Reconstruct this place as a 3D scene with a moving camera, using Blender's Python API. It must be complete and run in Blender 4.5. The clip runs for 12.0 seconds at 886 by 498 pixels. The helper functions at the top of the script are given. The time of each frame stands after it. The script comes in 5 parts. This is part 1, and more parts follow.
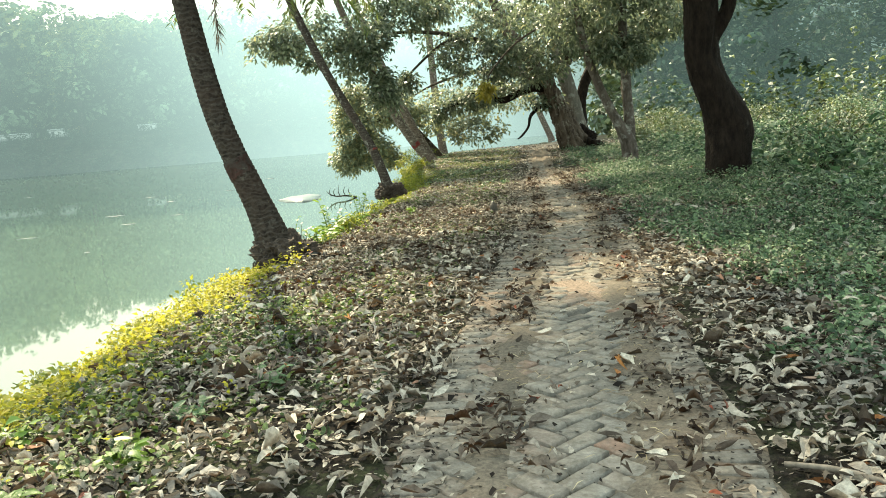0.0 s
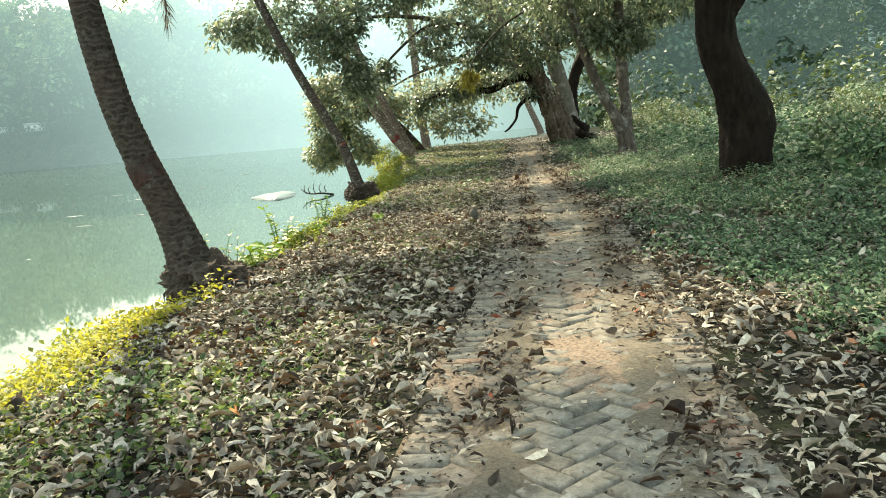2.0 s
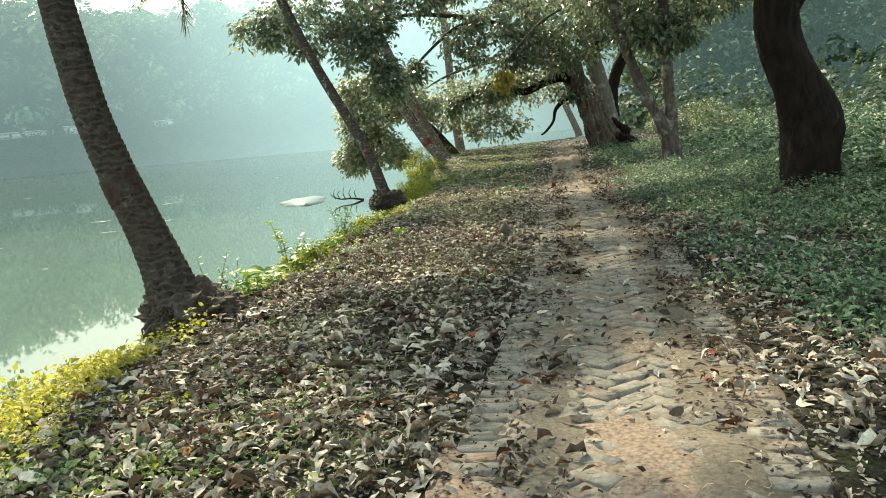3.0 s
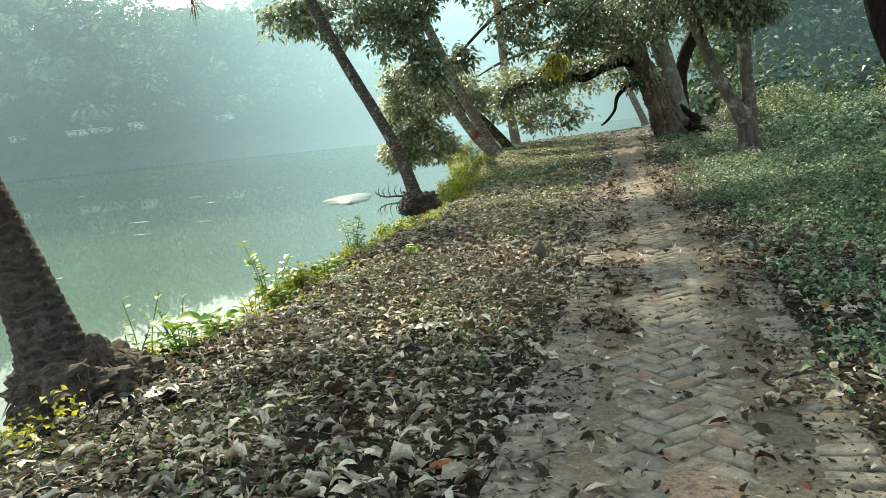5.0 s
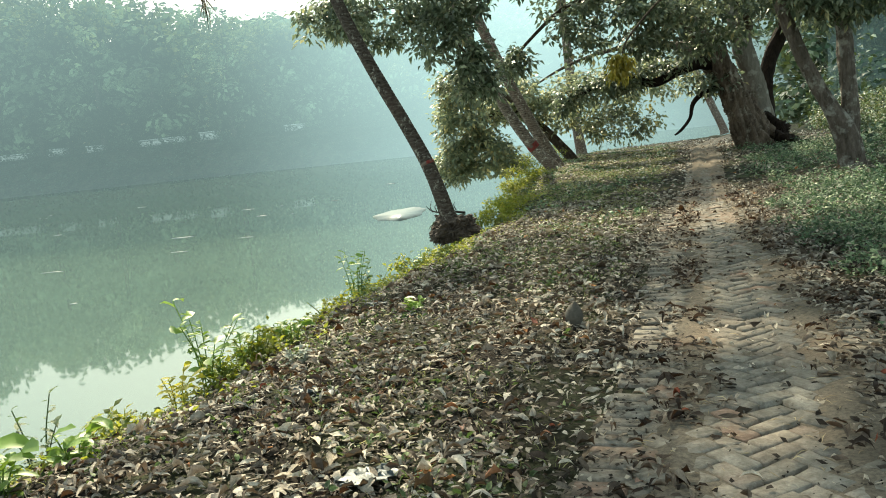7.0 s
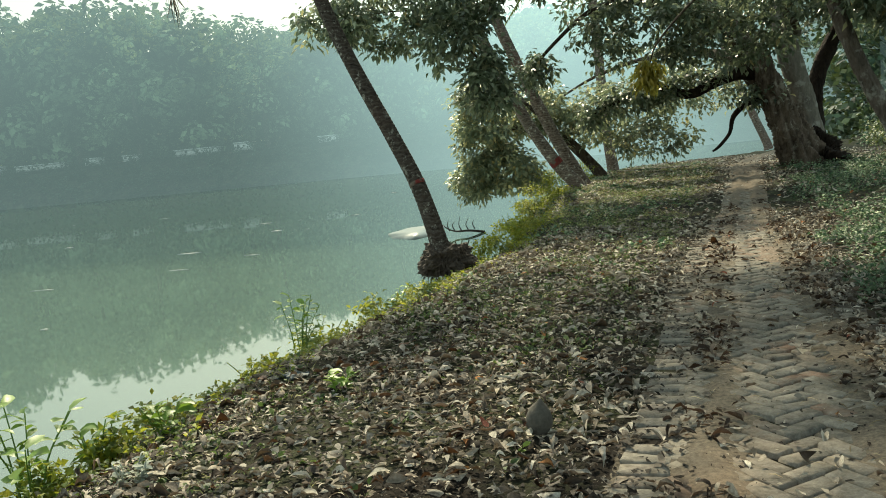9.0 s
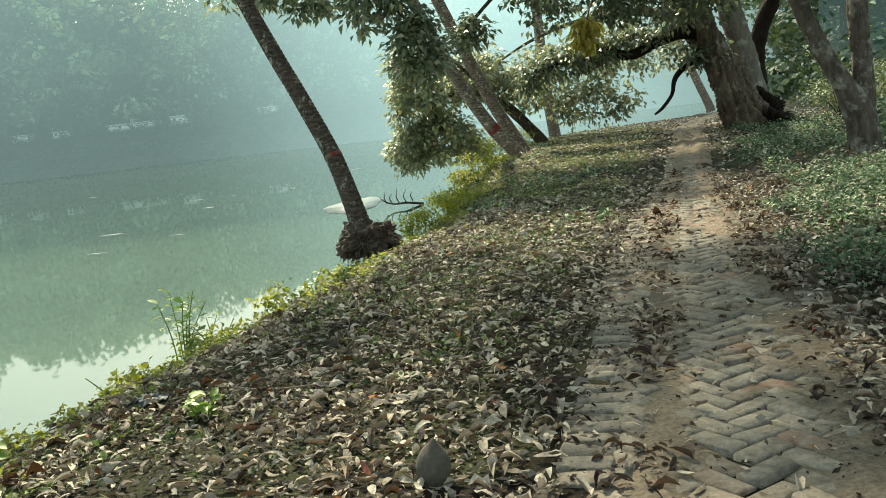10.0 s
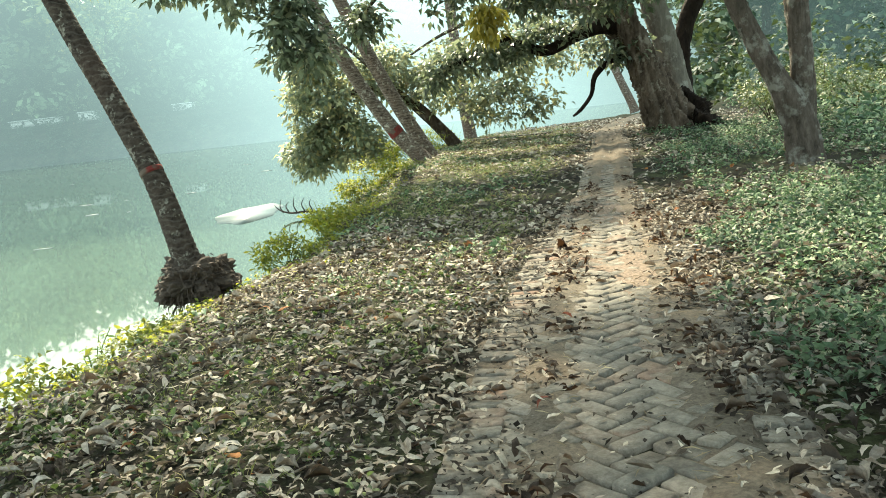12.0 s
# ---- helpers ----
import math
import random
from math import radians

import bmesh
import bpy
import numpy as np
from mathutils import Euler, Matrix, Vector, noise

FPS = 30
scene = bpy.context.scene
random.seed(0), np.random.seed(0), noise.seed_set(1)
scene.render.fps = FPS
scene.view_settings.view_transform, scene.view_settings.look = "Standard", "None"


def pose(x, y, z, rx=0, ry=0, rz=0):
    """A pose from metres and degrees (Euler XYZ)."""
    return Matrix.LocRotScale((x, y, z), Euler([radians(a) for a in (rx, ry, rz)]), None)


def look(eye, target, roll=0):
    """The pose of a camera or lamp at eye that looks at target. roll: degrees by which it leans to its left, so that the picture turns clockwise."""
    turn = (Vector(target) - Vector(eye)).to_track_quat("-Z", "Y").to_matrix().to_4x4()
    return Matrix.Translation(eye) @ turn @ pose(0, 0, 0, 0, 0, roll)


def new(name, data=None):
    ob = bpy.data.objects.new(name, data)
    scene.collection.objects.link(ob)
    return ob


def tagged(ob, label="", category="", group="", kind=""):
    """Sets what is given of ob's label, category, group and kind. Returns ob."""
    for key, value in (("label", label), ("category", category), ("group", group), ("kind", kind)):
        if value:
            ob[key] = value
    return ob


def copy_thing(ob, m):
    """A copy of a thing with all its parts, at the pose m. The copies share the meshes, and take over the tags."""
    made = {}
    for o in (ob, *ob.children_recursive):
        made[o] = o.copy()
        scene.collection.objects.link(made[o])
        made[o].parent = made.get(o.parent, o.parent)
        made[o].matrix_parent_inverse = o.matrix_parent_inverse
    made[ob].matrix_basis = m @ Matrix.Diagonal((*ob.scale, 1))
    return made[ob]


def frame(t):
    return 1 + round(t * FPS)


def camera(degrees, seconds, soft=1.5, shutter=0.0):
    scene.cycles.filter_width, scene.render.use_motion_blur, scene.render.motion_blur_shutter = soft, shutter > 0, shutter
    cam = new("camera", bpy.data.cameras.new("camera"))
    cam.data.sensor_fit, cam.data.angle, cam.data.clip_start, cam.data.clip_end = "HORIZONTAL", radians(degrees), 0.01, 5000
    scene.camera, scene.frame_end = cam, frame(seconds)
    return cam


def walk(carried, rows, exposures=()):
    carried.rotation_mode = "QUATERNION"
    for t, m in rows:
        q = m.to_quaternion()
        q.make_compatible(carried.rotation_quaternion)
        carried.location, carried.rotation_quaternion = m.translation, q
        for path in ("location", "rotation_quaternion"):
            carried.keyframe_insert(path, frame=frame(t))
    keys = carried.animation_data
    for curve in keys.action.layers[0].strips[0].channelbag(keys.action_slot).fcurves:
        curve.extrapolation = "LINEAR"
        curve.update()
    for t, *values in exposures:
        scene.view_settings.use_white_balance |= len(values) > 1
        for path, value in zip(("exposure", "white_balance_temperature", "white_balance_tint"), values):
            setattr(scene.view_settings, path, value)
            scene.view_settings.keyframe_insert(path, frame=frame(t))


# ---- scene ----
cam = camera(55.8, 12.0, soft=0.95)
METRES, EYE, TILT, LEAN, TURN = 14.9, 1.5, -1.0, 0.0, -6.7
ROWS = [
    (0.0, 0.0, 0.0, 0.0, -0.6, -7.8, 4.39),
    (0.5, 0.0057, 0.0475, 0.0013, -0.66, -8.42, 4.37),
    (1.0, 0.0111, 0.0876, 0.0016, -1.07, -8.66, 4.6),
    (1.5, 0.0145, 0.1288, 0.0009, 0.08, -7.91, 4.58),
    (2.0, 0.0208, 0.1636, -0.0007, -1.37, -8.36, 4.61),
    (2.5, 0.0281, 0.2039, 0.0025, -0.83, -8.8, 4.54),
    (3.0, 0.0322, 0.254, 0.003, 1.16, -8.07, 4.74),
    (5.0, 0.0645, 0.4202, 0.0023, 5.6, -8.28, 5.61),
    (5.5, 0.069, 0.4678, 0.001, 7.34, -8.22, 5.29),
    (6.0, 0.0757, 0.5078, -0.0006, 7.5, -8.62, 5.63),
    (6.5, 0.0818, 0.5497, 0.001, 10.3, -8.16, 5.68),
    (7.0, 0.0881, 0.5919, 0.0044, 10.62, -7.26, 5.79),
    (9.0, 0.1101, 0.7376, 0.0045, 13.35, -6.19, 5.25),
    (9.5, 0.1118, 0.7744, 0.0011, 13.51, -6.62, 5.42),
    (10.0, 0.1181, 0.8165, 0.0012, 9.7, -8.65, 6.46),
    (10.5, 0.1249, 0.8577, 0.0013, 8.41, -9.95, 6.75),
    (11.0, 0.1333, 0.905, 0.0034, 4.4, -10.34, 6.24),
    (11.5, 0.144, 0.9468, 0.0029, 3.62, -9.8, 6.29),
    (12.0, 0.1465, 0.9871, 0.0014, 4.96, -9.33, 6.09),
]
EXPOSURES = [(t, v + 0.2, k, -4 if 7 < t < 10 else -2) for t, v, k in ((0.0, 1.4, 6600), (2.6, 1.38, 6450), (3.0, 1.15, 6300), (4.8, 1.15, 6100), (5.5, 1.18, 6150), (6.0, 1.36, 6200), (7.0, 1.02, 6200), (9.2, 0.62, 6250), (9.8, 0.88, 6300), (10.5, 1.22, 6250), (11.1, 1.62, 6250), (12.0, 1.63, 6250))]
walk(cam, [(t, pose(0, 0, EYE, TILT, LEAN, TURN) @ pose(METRES * x, METRES * y, METRES * z, 90 + pitch, roll, yaw)) for t, x, y, z, yaw, pitch, roll in ROWS], EXPOSURES)

# ---- world and sun ----
SUN_HEIGHT, SUN_SIDE = 42.0, 16.0   # degrees above the horizon, degrees to the left of +y
world = bpy.data.worlds.new("sky")
scene.world = world
world.use_nodes = True
wn = world.node_tree
sky = wn.nodes.new("ShaderNodeTexSky")
sky.sky_type, sky.sun_disc = "NISHITA", False
sky.sun_elevation, sky.sun_rotation = radians(SUN_HEIGHT), radians(-SUN_SIDE)
sky.air_density, sky.dust_density, sky.ozone_density = 1.6, 6.0, 1.0
haze = wn.nodes.new("ShaderNodeMix")
haze.data_type = "RGBA"
haze.inputs[0].default_value, haze.inputs[7].default_value = 0.5, (7.6, 8.6, 8.4, 1)
wn.links.new(sky.outputs[0], haze.inputs[6])
wn.links.new(haze.outputs[2], wn.nodes["Background"].inputs[0])
wn.nodes["Background"].inputs[1].default_value = 0.11
sun = new("sun", bpy.data.lights.new("sun", "SUN"))
sun.data.energy, sun.data.angle, sun.data.color = 4.0, radians(1.6), (1.0, 0.83, 0.60)
a, e = radians(SUN_SIDE), radians(SUN_HEIGHT)
SUNWARD = Vector((-math.sin(a) * math.cos(e), math.cos(a) * math.cos(e), math.sin(e)))
sun.matrix_world = look(SUNWARD * 100, (0, 0, 0))

rng = np.random.default_rng(7)


# ---- materials ----
def material(name):
    m = bpy.data.materials.new(name)
    m.use_nodes = True
    n = m.node_tree.nodes
    return m, n, m.node_tree.links, n["Principled BSDF"]


def ramp(n, links, source, stops):
    r = n.new("ShaderNodeValToRGB")
    e = r.color_ramp.elements
    while len(e) < len(stops):
        e.new(0.5)
    for k, (p, c) in enumerate(stops):
        e[k].position, e[k].color = p, (*c, 1)
    links.new(source, r.inputs[0])
    return r.outputs[0]


def coords(n):
    return n.new("ShaderNodeNewGeometry").outputs["Position"]


def fine_noise(n, links, scale, detail=6, rough=0.6, vector=None):
    t = n.new("ShaderNodeTexNoise")
    t.inputs["Scale"].default_value, t.inputs["Detail"].default_value, t.inputs["Roughness"].default_value = scale, detail, rough
    links.new(vector or coords(n), t.inputs["Vector"])
    return t.outputs["Fac"]


def blend(n, links, fac, a, b, kind="MIX"):
    m = n.new("ShaderNodeMix")
    m.data_type, m.blend_type = "RGBA", kind
    for k, v in ((0, fac), (6, a), (7, b)):
        if isinstance(v, (int, float)):
            m.inputs[k].default_value = v
        elif isinstance(v, tuple):
            m.inputs[k].default_value = (*v, 1)
        else:
            links.new(v, m.inputs[k])
    return m.outputs[2]


def relief(n, links, b, height, strength, distance):
    k = n.new("ShaderNodeBump")
    k.inputs["Strength"].default_value, k.inputs["Distance"].default_value = strength, distance
    links.new(height, k.inputs["Height"])
    links.new(k.outputs[0], b.inputs["Normal"])


def leaf_material(name, stops, translucent=0.35, rough=0.55, back=(0.25, 0.3, 0.06), patch=0.9, depth=0.35, lo=0.45, hi=1.5, grain=0.0):
    m, n, l, b = material(name)
    geo = n.new("ShaderNodeNewGeometry")
    c = ramp(n, l, geo.outputs["Random Per Island"], stops)
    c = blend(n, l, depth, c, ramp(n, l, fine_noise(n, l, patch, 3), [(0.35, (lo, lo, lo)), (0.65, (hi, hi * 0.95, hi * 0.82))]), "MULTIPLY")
    if grain:
        f = fine_noise(n, l, grain, 5, 0.7)
        c = blend(n, l, 0.85, c, ramp(n, l, f, [(0.3, (0.4, 0.38, 0.36)), (0.7, (1.35, 1.33, 1.3))]), "MULTIPLY")
        relief(n, l, b, f, 0.7, 0.012)
    l.new(c, b.inputs["Base Color"])
    b.inputs["Roughness"].default_value = rough
    b.inputs["Specular IOR Level"].default_value = 0.15 if rough > 0.5 else 0.4
    if translucent:
        t = n.new("ShaderNodeBsdfTranslucent")
        l.new(blend(n, l, 0.6, c, back), t.inputs[0])
        mix = n.new("ShaderNodeMixShader")
        mix.inputs[0].default_value = translucent
        l.new(b.outputs[0], mix.inputs[1])
        l.new(t.outputs[0], mix.inputs[2])
        l.new(mix.outputs[0], n["Material Output"].inputs[0])
    return m


def bark_material(name, dark, pale, lichen, scale=9.0, patches=0.6):
    m, n, l, b = material(name)
    p = coords(n)
    st = n.new("ShaderNodeMapping")
    st.inputs["Scale"].default_value = (1, 1, 0.35)
    l.new(p, st.inputs["Vector"])
    grain = fine_noise(n, l, scale, 8, 0.7, st.outputs[0])
    c = ramp(n, l, grain, [(0.32, dark), (0.68, pale)])
    spots = ramp(n, l, fine_noise(n, l, 3.1, 5, 0.65), [(patches - 0.04, (0, 0, 0)), (patches + 0.06, (1, 1, 1))])
    c = blend(n, l, spots, c, lichen)
    l.new(c, b.inputs["Base Color"])
    b.inputs["Roughness"].default_value = 0.9
    b.inputs["Specular IOR Level"].default_value = 0.12
    relief(n, l, b, grain, 1.0, 0.06)
    return m


def palm_material(name="palm bark", light=1.0, spotted=0.25):
    m, n, l, b = material(name)
    p = coords(n)
    grain = fine_noise(n, l, 14, 8, 0.7)
    c = ramp(n, l, grain, [(0.32, (0.011, 0.008, 0.007)), (0.72, (0.085, 0.066, 0.054))])
    scars = n.new("ShaderNodeTexWave")
    scars.bands_direction = "Z"
    scars.inputs["Scale"].default_value, scars.inputs["Distortion"].default_value = 4.6, 9.0
    scars.inputs["Detail"].default_value, scars.inputs["Detail Scale"].default_value = 3.0, 1.6
    l.new(p, scars.inputs["Vector"])
    c = blend(n, l, ramp(n, l, scars.outputs["Fac"], [(0.55, (0, 0, 0)), (0.98, (0.45, 0.45, 0.45))]), c, (0.11, 0.095, 0.083))
    spots = ramp(n, l, fine_noise(n, l, 9.0, 6, 0.75), [(0.56, (0, 0, 0)), (0.63, (spotted, spotted, spotted))])
    c = blend(n, l, spots, c, (0.27, 0.255, 0.225))
    c = blend(n, l, ramp(n, l, fine_noise(n, l, 1.1, 3), [(0.5, (0, 0, 0)), (0.7, (0.35, 0.35, 0.35))]), c, (0.075, 0.045, 0.035))
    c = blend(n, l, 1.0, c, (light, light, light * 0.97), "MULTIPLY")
    l.new(c, b.inputs["Base Color"])
    b.inputs["Roughness"].default_value = 0.88
    b.inputs["Specular IOR Level"].default_value = 0.15
    relief(n, l, b, grain, 0.8, 0.015)
    return m


def plain(name, colour, rough=0.8, scale=20.0, spread=0.35):
    m, n, l, b = material(name)
    f = fine_noise(n, l, scale)
    lo = tuple(v * (1 - spread) for v in colour)
    hi = tuple(min(1, v * (1 + spread)) for v in colour)
    l.new(ramp(n, l, f, [(0.3, lo), (0.7, hi)]), b.inputs["Base Color"])
    b.inputs["Roughness"].default_value = rough
    relief(n, l, b, f, 0.4, 0.01)
    return m


def ground_material():
    m, n, l, b = material("earth and moss")
    fine = fine_noise(n, l, 22, 8, 0.7)
    # Soil kept near-black: the shade in gaps between leaves is in its colour.
    c = ramp(n, l, fine, [(0.25, (0.006, 0.005, 0.004)), (0.6, (0.025, 0.020, 0.016)), (0.85, (0.085, 0.07, 0.055))])
    moss = ramp(n, l, fine_noise(n, l, 1.3, 6, 0.65), [(0.42, (0, 0, 0)), (0.62, (0.85, 0.85, 0.85))])
    green = ramp(n, l, fine_noise(n, l, 35, 4), [(0.3, (0.018, 0.022, 0.011)), (0.7, (0.08, 0.092, 0.042))])
    c = blend(n, l, moss, c, green)
    l.new(c, b.inputs["Base Color"])
    b.inputs["Roughness"].default_value = 0.95
    b.inputs["Specular IOR Level"].default_value = 0.12
    relief(n, l, b, fine, 0.8, 0.03)
    return m


def dust_material():
    m, n, l, b = material("trodden dust")
    fine = fine_noise(n, l, 40, 8, 0.7)
    c = ramp(n, l, fine, [(0.25, (0.065, 0.056, 0.046)), (0.75, (0.265, 0.227, 0.182))])
    wide = ramp(n, l, fine_noise(n, l, 1.7, 4), [(0.35, (0.55, 0.55, 0.55)), (0.7, (1.1, 1.05, 1.0))])
    c = blend(n, l, 0.8, c, wide, "MULTIPLY")
    # Reddish brick dust in patches, the warmth of dappled sun in its colour.
    red = ramp(n, l, fine_noise(n, l, 0.9, 5, 0.6), [(0.50, (0, 0, 0)), (0.68, (0.55, 0.55, 0.55))])
    c = blend(n, l, red, c, ramp(n, l, fine, [(0.25, (0.14, 0.098, 0.068)), (0.75, (0.31, 0.22, 0.15))]))
    l.new(c, b.inputs["Base Color"])
    b.inputs["Roughness"].default_value = 0.95
    b.inputs["Specular IOR Level"].default_value = 0.12
    relief(n, l, b, fine, 0.6, 0.015)
    return m


def brick_material():
    m, n, l, b = material("worn brick")
    info = n.new("ShaderNodeObjectInfo")
    geo = n.new("ShaderNodeNewGeometry")
    mixed = n.new("ShaderNodeMath")
    mixed.operation = "ADD"
    l.new(info.outputs["Random"], mixed.inputs[0])
    l.new(geo.outputs["Random Per Island"], mixed.inputs[1])
    fr = n.new("ShaderNodeMath")
    fr.operation = "FRACT"
    l.new(mixed.outputs[0], fr.inputs[0])
    c = ramp(n, l, fr.outputs[0], [(0.0, (0.15, 0.139, 0.124)), (0.5, (0.26, 0.239, 0.208)), (0.85, (0.235, 0.203, 0.172)), (1.0, (0.25, 0.16, 0.12))])
    dust = ramp(n, l, fine_noise(n, l, 5.0, 6, 0.7), [(0.42, (0, 0, 0)), (0.62, (1, 1, 1))])
    c = blend(n, l, dust, c, (0.245, 0.218, 0.182))
    # The same reddish patches on the bricks, dappled sun in the colour.
    red = ramp(n, l, fine_noise(n, l, 0.9, 5, 0.6), [(0.52, (0, 0, 0)), (0.68, (0.4, 0.4, 0.4))])
    c = blend(n, l, red, c, (0.24, 0.17, 0.12))
    fine = fine_noise(n, l, 60, 6, 0.7)
    c = blend(n, l, 0.6, c, ramp(n, l, fine, [(0.3, (0.55, 0.55, 0.55)), (0.7, (1.15, 1.15, 1.15))]), "MULTIPLY")
    l.new(c, b.inputs["Base Color"])
    b.inputs["Roughness"].default_value = 0.92
    b.inputs["Specular IOR Level"].default_value = 0.15
    worn = fine_noise(n, l, 16, 5, 0.65)
    c = blend(n, l, 0.75, c, ramp(n, l, worn, [(0.32, (0.5, 0.48, 0.46)), (0.66, (1.25, 1.25, 1.25))]), "MULTIPLY")
    l.new(c, b.inputs["Base Color"])
    relief(n, l, b, worn, 0.7, 0.02)
    return m


def water_material():
    m, n, l, b = material("pond water")
    c = ramp(n, l, fine_noise(n, l, 0.08, 4), [(0.35, (0.07, 0.10, 0.07)), (0.65, (0.085, 0.118, 0.084))])
    l.new(c, b.inputs["Base Color"])
    b.inputs["Roughness"].default_value = 0.025
    b.inputs["IOR"].default_value = 2.9
    st = n.new("ShaderNodeMapping")
    st.inputs["Scale"].default_value = (1, 0.6, 1)
    l.new(coords(n), st.inputs["Vector"])
    relief(n, l, b, fine_noise(n, l, 1.6, 3, 0.5, st.outputs[0]), 0.009, 0.04)
    return m


# Glowing see-through sheet in place of hazy air, brighter towards the sun.
def haze_glow_material(name, amount, colour, glow, sunward, thicken=0.0):
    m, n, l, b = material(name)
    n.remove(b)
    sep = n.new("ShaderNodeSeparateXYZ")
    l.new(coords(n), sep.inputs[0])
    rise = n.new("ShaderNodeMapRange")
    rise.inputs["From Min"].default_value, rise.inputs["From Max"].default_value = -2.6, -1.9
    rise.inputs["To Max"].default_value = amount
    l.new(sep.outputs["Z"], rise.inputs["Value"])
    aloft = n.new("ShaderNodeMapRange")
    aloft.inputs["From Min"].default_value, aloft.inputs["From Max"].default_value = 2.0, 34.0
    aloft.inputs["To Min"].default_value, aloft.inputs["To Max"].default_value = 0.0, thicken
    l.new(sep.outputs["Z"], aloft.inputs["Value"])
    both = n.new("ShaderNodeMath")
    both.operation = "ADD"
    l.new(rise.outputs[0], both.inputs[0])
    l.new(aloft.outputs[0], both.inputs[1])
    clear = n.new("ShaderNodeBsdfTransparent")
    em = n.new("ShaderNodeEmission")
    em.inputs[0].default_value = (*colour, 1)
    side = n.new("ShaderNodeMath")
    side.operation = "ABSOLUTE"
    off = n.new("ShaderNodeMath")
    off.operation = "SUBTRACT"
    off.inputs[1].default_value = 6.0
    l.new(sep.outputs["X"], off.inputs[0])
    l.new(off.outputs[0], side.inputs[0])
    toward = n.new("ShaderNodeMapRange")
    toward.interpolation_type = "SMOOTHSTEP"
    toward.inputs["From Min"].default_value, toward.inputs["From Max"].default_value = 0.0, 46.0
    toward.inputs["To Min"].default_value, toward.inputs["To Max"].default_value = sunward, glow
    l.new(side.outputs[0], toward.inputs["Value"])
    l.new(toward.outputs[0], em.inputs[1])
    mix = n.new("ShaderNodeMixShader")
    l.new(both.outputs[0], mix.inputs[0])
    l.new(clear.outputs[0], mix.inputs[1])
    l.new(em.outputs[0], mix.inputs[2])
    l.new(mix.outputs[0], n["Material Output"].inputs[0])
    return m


GROUND, DUST, BRICK, WATER = ground_material(), dust_material(), brick_material(), water_material()
# The third, lightest copy puts haze into the bark of the farther palms.
PALM, GREY_PALM, HAZED_PALM = palm_material("palm bark", 0.75), palm_material("grey palm bark", 1.0, 0.8), palm_material("palm bark lightened by haze", 2.6, 0.5)
MANGO_BARK = bark_material("mango bark", (0.03, 0.022, 0.017), (0.115, 0.09, 0.068), (0.19, 0.175, 0.15))
BROWN_BARK = bark_material("rough brown bark", (0.022, 0.015, 0.011), (0.17, 0.13, 0.10), (0.25, 0.22, 0.18), 6.0, 0.6)
FORK_BARK = bark_material("grey-brown lichened bark", (0.05, 0.04, 0.033), (0.17, 0.14, 0.118), (0.27, 0.255, 0.225), 11.0, 0.56)
PALE_BARK = bark_material("pale smooth bark", (0.10, 0.088, 0.075), (0.23, 0.205, 0.175), (0.31, 0.30, 0.265), 6.0, 0.58)
# Near-black bark: the shade of backlit trunks is in its colour.
DARK_BARK = bark_material("mossy bark darkened as backlit", (0.006, 0.004, 0.0035), (0.03, 0.021, 0.016), (0.055, 0.047, 0.038), 10.0, 0.68)
ROOTS = plain("matted roots and soil", (0.055, 0.04, 0.03), 0.95, 30, 0.6)
RED = bark_material("faded red paint band", (0.10, 0.03, 0.025), (0.26, 0.05, 0.045), (0.14, 0.11, 0.09), 14.0, 0.52)
OLD_RED = bark_material("worn red paint on bark", (0.02, 0.012, 0.01), (0.085, 0.045, 0.038), (0.06, 0.05, 0.043), 14.0, 0.48)
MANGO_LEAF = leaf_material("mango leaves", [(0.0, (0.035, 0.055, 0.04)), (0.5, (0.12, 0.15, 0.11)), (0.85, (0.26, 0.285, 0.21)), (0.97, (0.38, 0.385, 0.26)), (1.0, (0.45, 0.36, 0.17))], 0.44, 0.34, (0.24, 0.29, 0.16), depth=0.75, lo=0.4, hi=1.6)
# Lighter copy of the mango leaves: sunlight and haze put into the colour.
SUNNY_LEAF = leaf_material("mango leaves lightened as sunlit", [(0.0, (0.08, 0.115, 0.085)), (0.5, (0.24, 0.28, 0.19)), (0.8, (0.42, 0.425, 0.28)), (1.0, (0.62, 0.50, 0.22))], 0.52, 0.36, (0.40, 0.43, 0.25), patch=0.7, depth=0.8, lo=0.4, hi=1.7)
OLIVE_LEAF = leaf_material("olive shrub leaves", [(0.0, (0.03, 0.047, 0.027)), (0.5, (0.10, 0.14, 0.078)), (0.85, (0.20, 0.24, 0.15)), (1.0, (0.36, 0.32, 0.18))], 0.22, 0.5, depth=0.7)
GOLD_LEAF = leaf_material("golden young leaves", [(0.0, (0.25, 0.20, 0.03)), (1.0, (0.50, 0.36, 0.05))], 0.5, 0.45)
WEED_LEAF = leaf_material("weed leaves", [(0.0, (0.012, 0.03, 0.016)), (0.4, (0.08, 0.15, 0.074)), (0.75, (0.20, 0.295, 0.16)), (0.96, (0.38, 0.46, 0.31)), (1.0, (0.5, 0.46, 0.34))], 0.22, 0.5, (0.13, 0.24, 0.12), depth=0.75, grain=45.0)
BANK_LEAF = leaf_material("bright bank weed leaves", [(0.0, (0.03, 0.07, 0.02)), (0.45, (0.13, 0.20, 0.04)), (0.8, (0.30, 0.34, 0.06)), (1.0, (0.5, 0.44, 0.06))], 0.5, 0.5, (0.5, 0.5, 0.04), patch=0.5, depth=0.6, grain=50.0)
